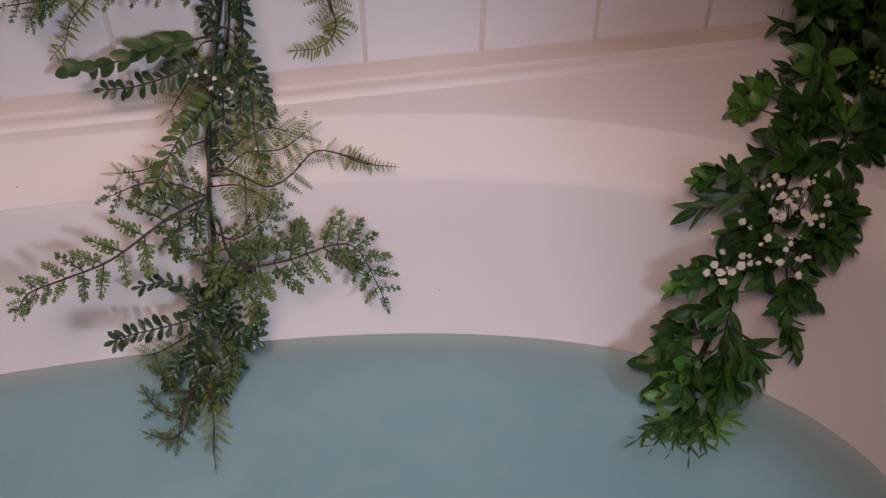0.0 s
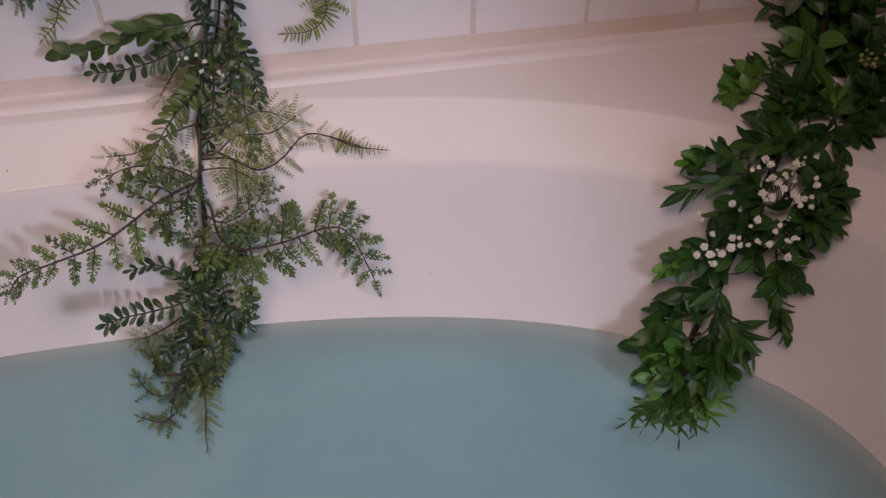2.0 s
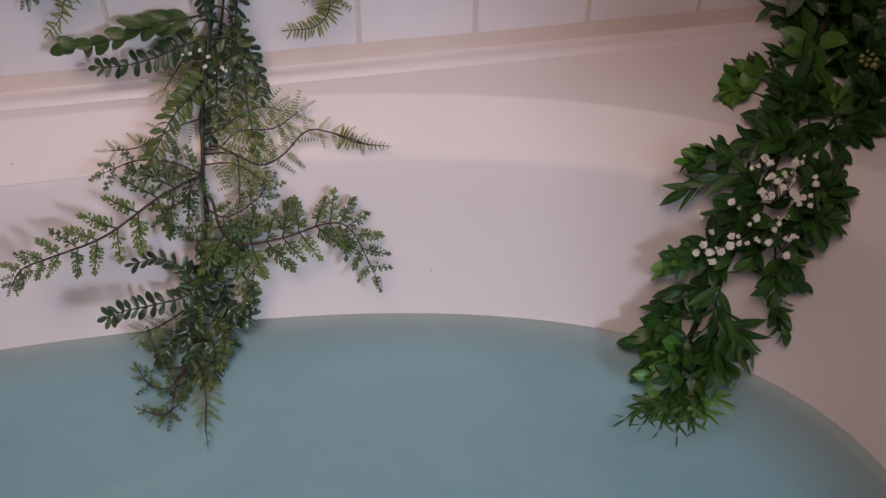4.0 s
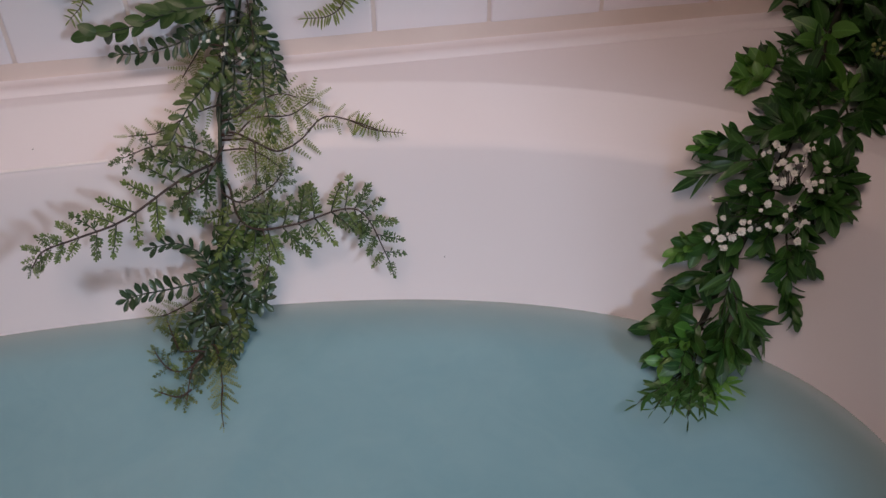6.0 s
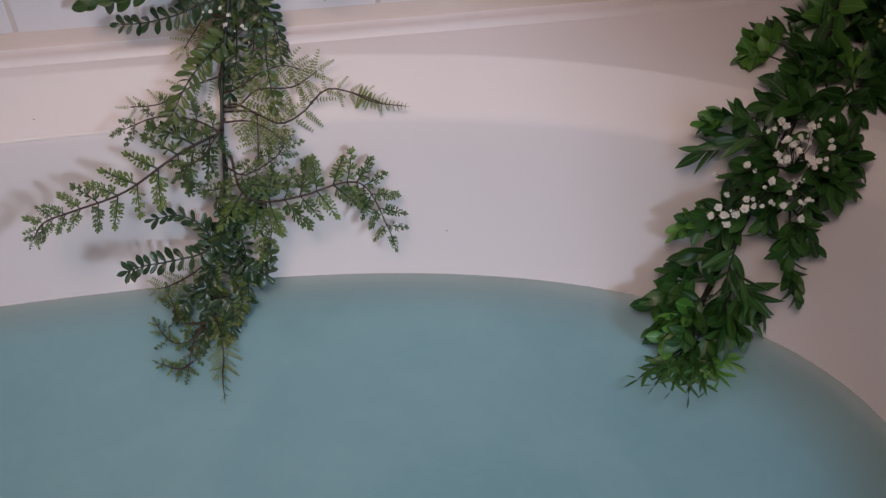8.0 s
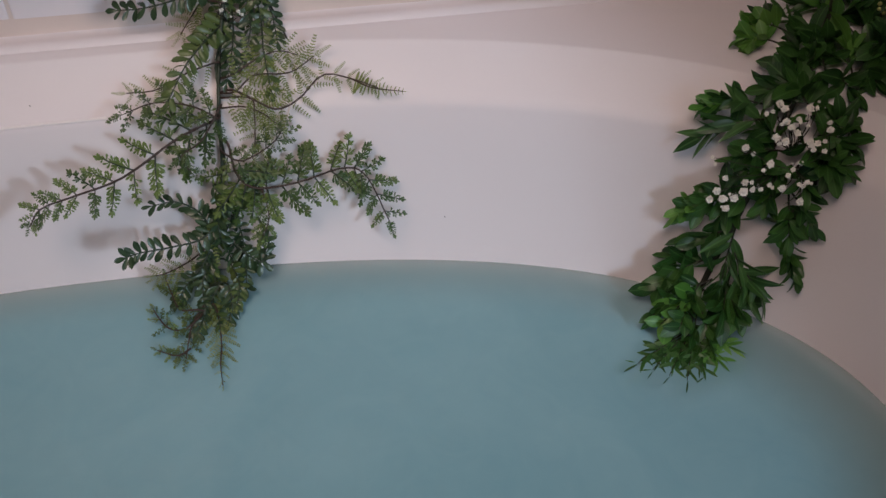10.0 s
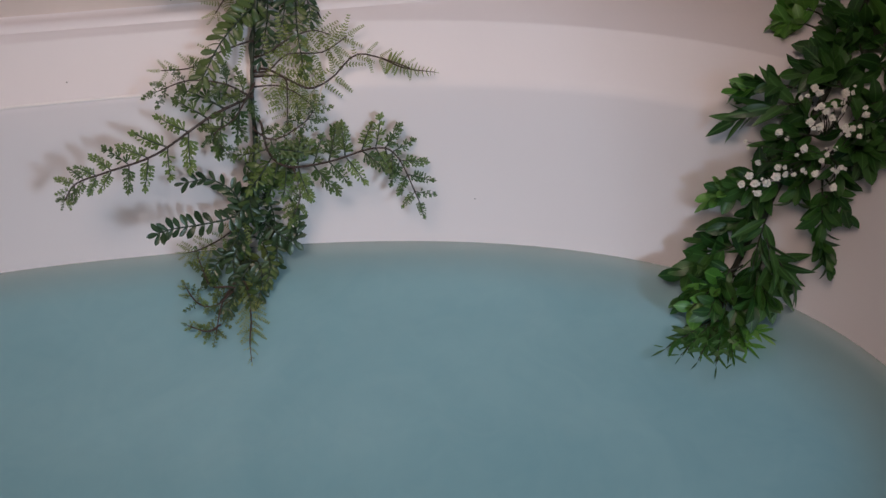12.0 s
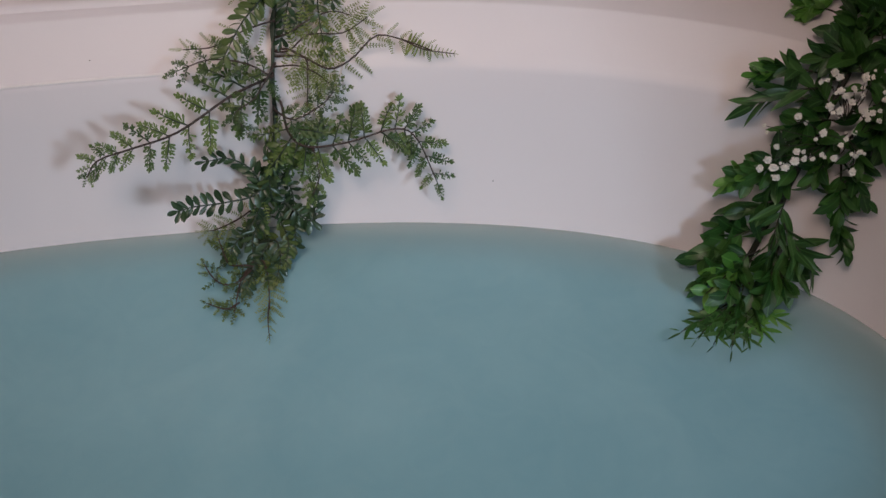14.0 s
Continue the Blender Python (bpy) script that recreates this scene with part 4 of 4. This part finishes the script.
sprig(bush, 'bush', 0.0286, 10, [(0.373, -0.178, 0.520), (0.375, -0.188, 0.524), (0.377, -0.202, 0.520)], spread=66)
sprig(bush, 'bush', 0.0286, 9, [(0.401, -0.175, 0.519), (0.410, -0.157, 0.523), (0.420, -0.143, 0.520)], spread=66)
sprig(bush, 'bush', 0.0286, 9, [(0.394, -0.167, 0.519), (0.399, -0.174, 0.524), (0.404, -0.188, 0.520)], spread=66)
sprig(bush, 'bush', 0.0286, 9, [(0.352, -0.168, 0.520), (0.352, -0.148, 0.523), (0.351, -0.133, 0.520)], spread=66)
sprig(bush, 'bush', 0.0286, 9, [(0.381, -0.125, 0.519), (0.372, -0.117, 0.523), (0.364, -0.115, 0.520)], spread=66)
# shaded upper part of the leaf garland
sprig(bush, 'bush', 0.0306, 12, [(0.422, -0.072, 0.519), (0.415, -0.042, 0.522), (0.405, -0.019, 0.522)], spread=64)
sprig(bush, 'bush', 0.0306, 12, [(0.442, -0.040, 0.519), (0.467, -0.013, 0.524), (0.477, -0.013, 0.539)], spread=64)
sprig(bush, 'bush', 0.0306, 13, [(0.426, -0.099, 0.519), (0.451, -0.079, 0.523), (0.473, -0.067, 0.522)], spread=64)
sprig(bush, 'narrow', 0.0306, 12, [(0.403, -0.096, 0.519), (0.393, -0.078, 0.523), (0.379, -0.070, 0.522)], spread=64)
sprig(bush, 'bush', 0.0306, 12, [(0.399, -0.168, 0.519), (0.410, -0.167, 0.523), (0.420, -0.175, 0.523)], spread=64)
sprig(bush, 'narrow', 0.0306, 6, [(0.419, -0.027, 0.519), (0.406, -0.014, 0.528), (0.387, -0.013, 0.536)], spread=64)
sprig(bush, 'bush', 0.0306, 13, [(0.465, -0.009, 0.528), (0.440, -0.012, 0.560), (0.422, -0.010, 0.576)], spread=64)
sprig(bush, 'bush', 0.0306, 12, [(0.482, -0.028, 0.518), (0.502, -0.014, 0.532), (0.515, -0.015, 0.546)], spread=64)
sprig(bush, 'bush', 0.0306, 12, [(0.400, -0.120, 0.519), (0.379, -0.132, 0.523), (0.356, -0.151, 0.523)], spread=64)
sprig(bush, 'fresh', 0.0306, 10, [(0.424, -0.054, 0.519), (0.408, -0.067, 0.523), (0.391, -0.089, 0.522)], spread=64)
sprig(bush, 'narrow', 0.0306, 12, [(0.460, -0.015, 0.519), (0.444, -0.032, 0.522), (0.426, -0.060, 0.522)], spread=64)
sprig(bush, 'bush', 0.0306, 9, [(0.416, -0.131, 0.519), (0.427, -0.114, 0.523), (0.438, -0.105, 0.522)], spread=64)
sprig(bush, 'bush', 0.0306, 12, [(0.461, -0.009, 0.541), (0.434, -0.014, 0.556), (0.415, -0.013, 0.554)], spread=64)
sprig(bush, 'bush', 0.0306, 12, [(0.446, -0.103, 0.519), (0.450, -0.118, 0.523), (0.453, -0.140, 0.523)], spread=64)
sprig(bush, 'bush', 0.0306, 10, [(0.396, -0.103, 0.519), (0.412, -0.095, 0.523), (0.427, -0.094, 0.522)], spread=64)
sprig(bush, 'bush', 0.0306, 10, [(0.465, -0.009, 0.565), (0.471, -0.010, 0.581), (0.481, -0.009, 0.587)], spread=64)
sprig(bush, 'bush', 0.0306, 10, [(0.391, -0.150, 0.519), (0.406, -0.149, 0.523), (0.419, -0.154, 0.523)], spread=64)
sprig(bush, 'bush', 0.0306, 10, [(0.371, -0.148, 0.519), (0.353, -0.151, 0.523), (0.333, -0.160, 0.523)], spread=64)
# garland carried on up the end wall unseen, added to shade the leaves below
sprig(bush, 'bush', 0.0419, 9, [(0.450, -0.009, 0.579), (0.427, -0.010, 0.590), (0.403, -0.012, 0.597)], spread=70)
sprig(bush, 'bush', 0.0419, 9, [(0.450, -0.009, 0.579), (0.463, -0.010, 0.590), (0.473, -0.016, 0.598)], spread=70)
sprig(bush, 'bush', 0.0419, 9, [(0.450, -0.009, 0.579), (0.446, -0.010, 0.600), (0.443, -0.010, 0.615)], spread=70)
sprig(bush, 'bush', 0.0419, 9, [(0.450, -0.009, 0.579), (0.441, -0.013, 0.573), (0.429, -0.023, 0.566)], spread=70)
sprig(bush, 'bush', 0.0419, 9, [(0.449, -0.009, 0.605), (0.426, -0.010, 0.616), (0.405, -0.010, 0.621)], spread=70)
sprig(bush, 'bush', 0.0419, 9, [(0.449, -0.009, 0.605), (0.462, -0.010, 0.615), (0.476, -0.009, 0.620)], spread=70)
sprig(bush, 'bush', 0.0419, 9, [(0.449, -0.009, 0.605), (0.445, -0.009, 0.625), (0.443, -0.010, 0.639)], spread=70)
sprig(bush, 'bush', 0.0419, 9, [(0.449, -0.009, 0.605), (0.442, -0.010, 0.597), (0.433, -0.017, 0.588)], spread=70)
sprig(bush, 'bush', 0.0419, 9, [(0.448, -0.010, 0.631), (0.426, -0.010, 0.641), (0.406, -0.010, 0.645)], spread=70)
sprig(bush, 'bush', 0.0419, 9, [(0.448, -0.010, 0.631), (0.461, -0.009, 0.640), (0.476, -0.009, 0.645)], spread=70)
sprig(bush, 'bush', 0.0419, 9, [(0.448, -0.010, 0.631), (0.444, -0.010, 0.650), (0.443, -0.010, 0.663)], spread=70)
sprig(bush, 'bush', 0.0419, 9, [(0.448, -0.010, 0.631), (0.442, -0.010, 0.623), (0.437, -0.010, 0.610)], spread=70)
sprig(bush, 'bush', 0.0419, 9, [(0.447, -0.010, 0.655), (0.425, -0.010, 0.665), (0.406, -0.010, 0.669)], spread=70)
sprig(bush, 'bush', 0.0419, 9, [(0.447, -0.010, 0.655), (0.459, -0.010, 0.665), (0.474, -0.010, 0.669)], spread=70)
sprig(bush, 'bush', 0.0419, 9, [(0.447, -0.010, 0.655), (0.443, -0.010, 0.674), (0.442, -0.010, 0.687)], spread=70)
sprig(bush, 'bush', 0.0419, 9, [(0.447, -0.010, 0.655), (0.441, -0.010, 0.648), (0.437, -0.010, 0.634)], spread=70)
sprig(bush, 'bush', 0.0419, 9, [(0.446, -0.010, 0.679), (0.424, -0.010, 0.688), (0.405, -0.010, 0.692)], spread=70)
sprig(bush, 'bush', 0.0419, 9, [(0.446, -0.010, 0.679), (0.458, -0.010, 0.688), (0.473, -0.010, 0.692)], spread=70)
sprig(bush, 'bush', 0.0419, 9, [(0.446, -0.010, 0.679), (0.443, -0.010, 0.696), (0.441, -0.010, 0.709)], spread=70)
sprig(bush, 'bush', 0.0419, 9, [(0.446, -0.010, 0.679), (0.440, -0.010, 0.672), (0.436, -0.010, 0.659)], spread=70)
sprig(bush, 'bush', 0.0419, 9, [(0.445, -0.010, 0.702), (0.424, -0.010, 0.711), (0.405, -0.010, 0.714)], spread=70)
sprig(bush, 'bush', 0.0419, 9, [(0.445, -0.010, 0.702), (0.458, -0.010, 0.711), (0.472, -0.010, 0.715)], spread=70)
sprig(bush, 'bush', 0.0419, 9, [(0.445, -0.010, 0.702), (0.442, -0.010, 0.719), (0.440, -0.010, 0.731)], spread=70)
sprig(bush, 'bush', 0.0419, 9, [(0.445, -0.010, 0.702), (0.440, -0.010, 0.694), (0.436, -0.010, 0.682)], spread=70)
sprig(bush, 'bush', 0.0419, 9, [(0.444, -0.010, 0.724), (0.423, -0.010, 0.732), (0.405, -0.010, 0.736)], spread=70)
sprig(bush, 'bush', 0.0419, 9, [(0.444, -0.010, 0.724), (0.457, -0.010, 0.733), (0.470, -0.010, 0.736)], spread=70)
sprig(bush, 'bush', 0.0419, 9, [(0.444, -0.010, 0.724), (0.441, -0.010, 0.740), (0.440, -0.010, 0.752)], spread=70)
sprig(bush, 'bush', 0.0419, 9, [(0.444, -0.010, 0.724), (0.439, -0.010, 0.717), (0.435, -0.010, 0.705)], spread=70)
sprig(bush, 'bush', 0.0419, 9, [(0.443, -0.010, 0.745), (0.423, -0.010, 0.753), (0.405, -0.011, 0.757)], spread=70)
sprig(bush, 'bush', 0.0419, 9, [(0.443, -0.010, 0.745), (0.456, -0.010, 0.753), (0.469, -0.010, 0.757)], spread=70)
sprig(bush, 'bush', 0.0419, 9, [(0.443, -0.010, 0.745), (0.440, -0.010, 0.761), (0.438, -0.010, 0.772)], spread=70)
sprig(bush, 'bush', 0.0419, 9, [(0.443, -0.010, 0.745), (0.438, -0.010, 0.738), (0.435, -0.010, 0.727)], spread=70)
sprig(bush, 'bush', 0.0419, 9, [(0.442, -0.010, 0.765), (0.422, -0.010, 0.773), (0.405, -0.010, 0.776)], spread=70)
sprig(bush, 'bush', 0.0419, 9, [(0.442, -0.010, 0.765), (0.454, -0.010, 0.774), (0.468, -0.010, 0.777)], spread=70)
sprig(bush, 'bush', 0.0419, 9, [(0.442, -0.010, 0.765), (0.440, -0.010, 0.781), (0.438, -0.010, 0.792)], spread=70)
sprig(bush, 'bush', 0.0419, 9, [(0.442, -0.010, 0.765), (0.437, -0.010, 0.759), (0.433, -0.010, 0.748)], spread=70)
sprig(bush, 'bush', 0.0330, 12, [(0.470, -0.030, 0.519), (0.464, -0.040, 0.526), (0.449, -0.044, 0.539)], spread=70)
sprig(bush, 'bush', 0.0330, 12, [(0.467, -0.070, 0.519), (0.460, -0.080, 0.527), (0.445, -0.084, 0.540)], spread=70)
sprig(bush, 'narrow', 0.0330, 12, [(0.455, -0.020, 0.519), (0.448, -0.030, 0.526), (0.433, -0.034, 0.539)], spread=70)
sprig(bush, 'bush', 0.0330, 12, [(0.482, -0.010, 0.538), (0.476, -0.020, 0.545), (0.461, -0.024, 0.558)], spread=70)
sprig(bush, 'bush', 0.0330, 12, [(0.449, -0.010, 0.544), (0.443, -0.021, 0.551), (0.428, -0.025, 0.564)], spread=70)
sprig(bush, 'narrow', 0.0330, 12, [(0.488, -0.032, 0.519), (0.481, -0.042, 0.526), (0.466, -0.046, 0.539)], spread=70)
sprig(bush, 'bush', 0.0330, 12, [(0.419, -0.010, 0.552), (0.413, -0.021, 0.559), (0.398, -0.025, 0.572)], spread=70)
sprig(bush, 'bush', 0.0330, 12, [(0.434, -0.148, 0.520), (0.427, -0.157, 0.528), (0.412, -0.161, 0.541)], spread=70)
# leaves at and under the water's surface
sprig(bush, 'bush', 0.0220, 13, [(0.251, -0.275, 0.349), (0.246, -0.289, 0.335), (0.239, -0.307, 0.328)], spread=60)
sprig(bush, 'bush', 0.0220, 13, [(0.255, -0.277, 0.350), (0.257, -0.291, 0.340), (0.258, -0.310, 0.328)], spread=60)
for x, y in ((0.189, -0.310), (0.200, -0.319), (0.213, -0.327), (0.227, -0.334), (0.243, -0.333), (0.260, -0.321), (0.275, -0.306), (0.205, -0.304), (0.225, -0.316), (0.242, -0.319)):
    drowned(bush, 'fresh' if x > 0.245 else 'bush', 0.0260, 8, (0.256 + 0.3 * (x - 0.256), -0.286, 0.3325), (x, y, 0.3302))
# white flower sprays
flower_spray(bush, [(0.323, -0.225, 0.486)][0], [(0.312, -0.205, 0.522), (0.305, -0.210, 0.519), (0.313, -0.214, 0.524), (0.324, -0.220, 0.517), (0.313, -0.221, 0.516), (0.315, -0.227, 0.516), (0.321, -0.229, 0.510), (0.336, -0.221, 0.528), (0.330, -0.221, 0.528), (0.312, -0.231, 0.504), (0.304, -0.228, 0.506), (0.305, -0.234, 0.505)], 0.0072, FLOWERS)
flower_spray(bush, [(0.325, -0.234, 0.474)][0], [(0.329, -0.239, 0.508), (0.329, -0.246, 0.506), (0.335, -0.252, 0.509), (0.344, -0.237, 0.517), (0.343, -0.234, 0.523), (0.299, -0.240, 0.489), (0.321, -0.247, 0.494), (0.315, -0.249, 0.489), (0.323, -0.261, 0.485), (0.323, -0.257, 0.477), (0.320, -0.265, 0.467), (0.307, -0.254, 0.474), (0.334, -0.241, 0.508)], 0.0072, FLOWERS)
flower_spray(bush, [(0.314, -0.228, 0.468)][0], [(0.284, -0.221, 0.492), (0.260, -0.216, 0.480), (0.268, -0.230, 0.469), (0.284, -0.235, 0.466), (0.294, -0.245, 0.466), (0.299, -0.248, 0.473), (0.259, -0.230, 0.444), (0.263, -0.231, 0.455), (0.266, -0.238, 0.452), (0.271, -0.239, 0.441), (0.276, -0.239, 0.453), (0.281, -0.242, 0.462)], 0.0070, FLOWERS)
flower_spray(bush, [(0.436, -0.113, 0.519)][0], [(0.446, -0.098, 0.538), (0.449, -0.102, 0.537), (0.439, -0.103, 0.537), (0.450, -0.109, 0.536), (0.436, -0.109, 0.536), (0.444, -0.108, 0.536), (0.438, -0.114, 0.535), (0.445, -0.115, 0.535)], 0.0038, BERRIES, "bud")
stem_part("wire", ferns, [(-0.086, -0.098, 0.485), (-0.093, -0.106, 0.471), (-0.106, -0.110, 0.454)], 0.0009, 0.0009, CAULK, 12, 5)
# specks of dirt and drops on the tub
speck('speck', (0.0426, -0.1486, 0.3729), 0.0006, DARKSTEM)
speck('speck', (-0.3112, -0.0726, 0.4872), 0.0006, DARKSTEM)
speck('drop', (-0.2795, -0.1317, 0.3603), 0.0006, WHITE)
speck('drop', (0.2024, -0.1623, 0.4435), 0.0006, WHITE)
speck('speck', (0.1728, -0.1777, 0.3817), 0.0005, DARKSTEM)
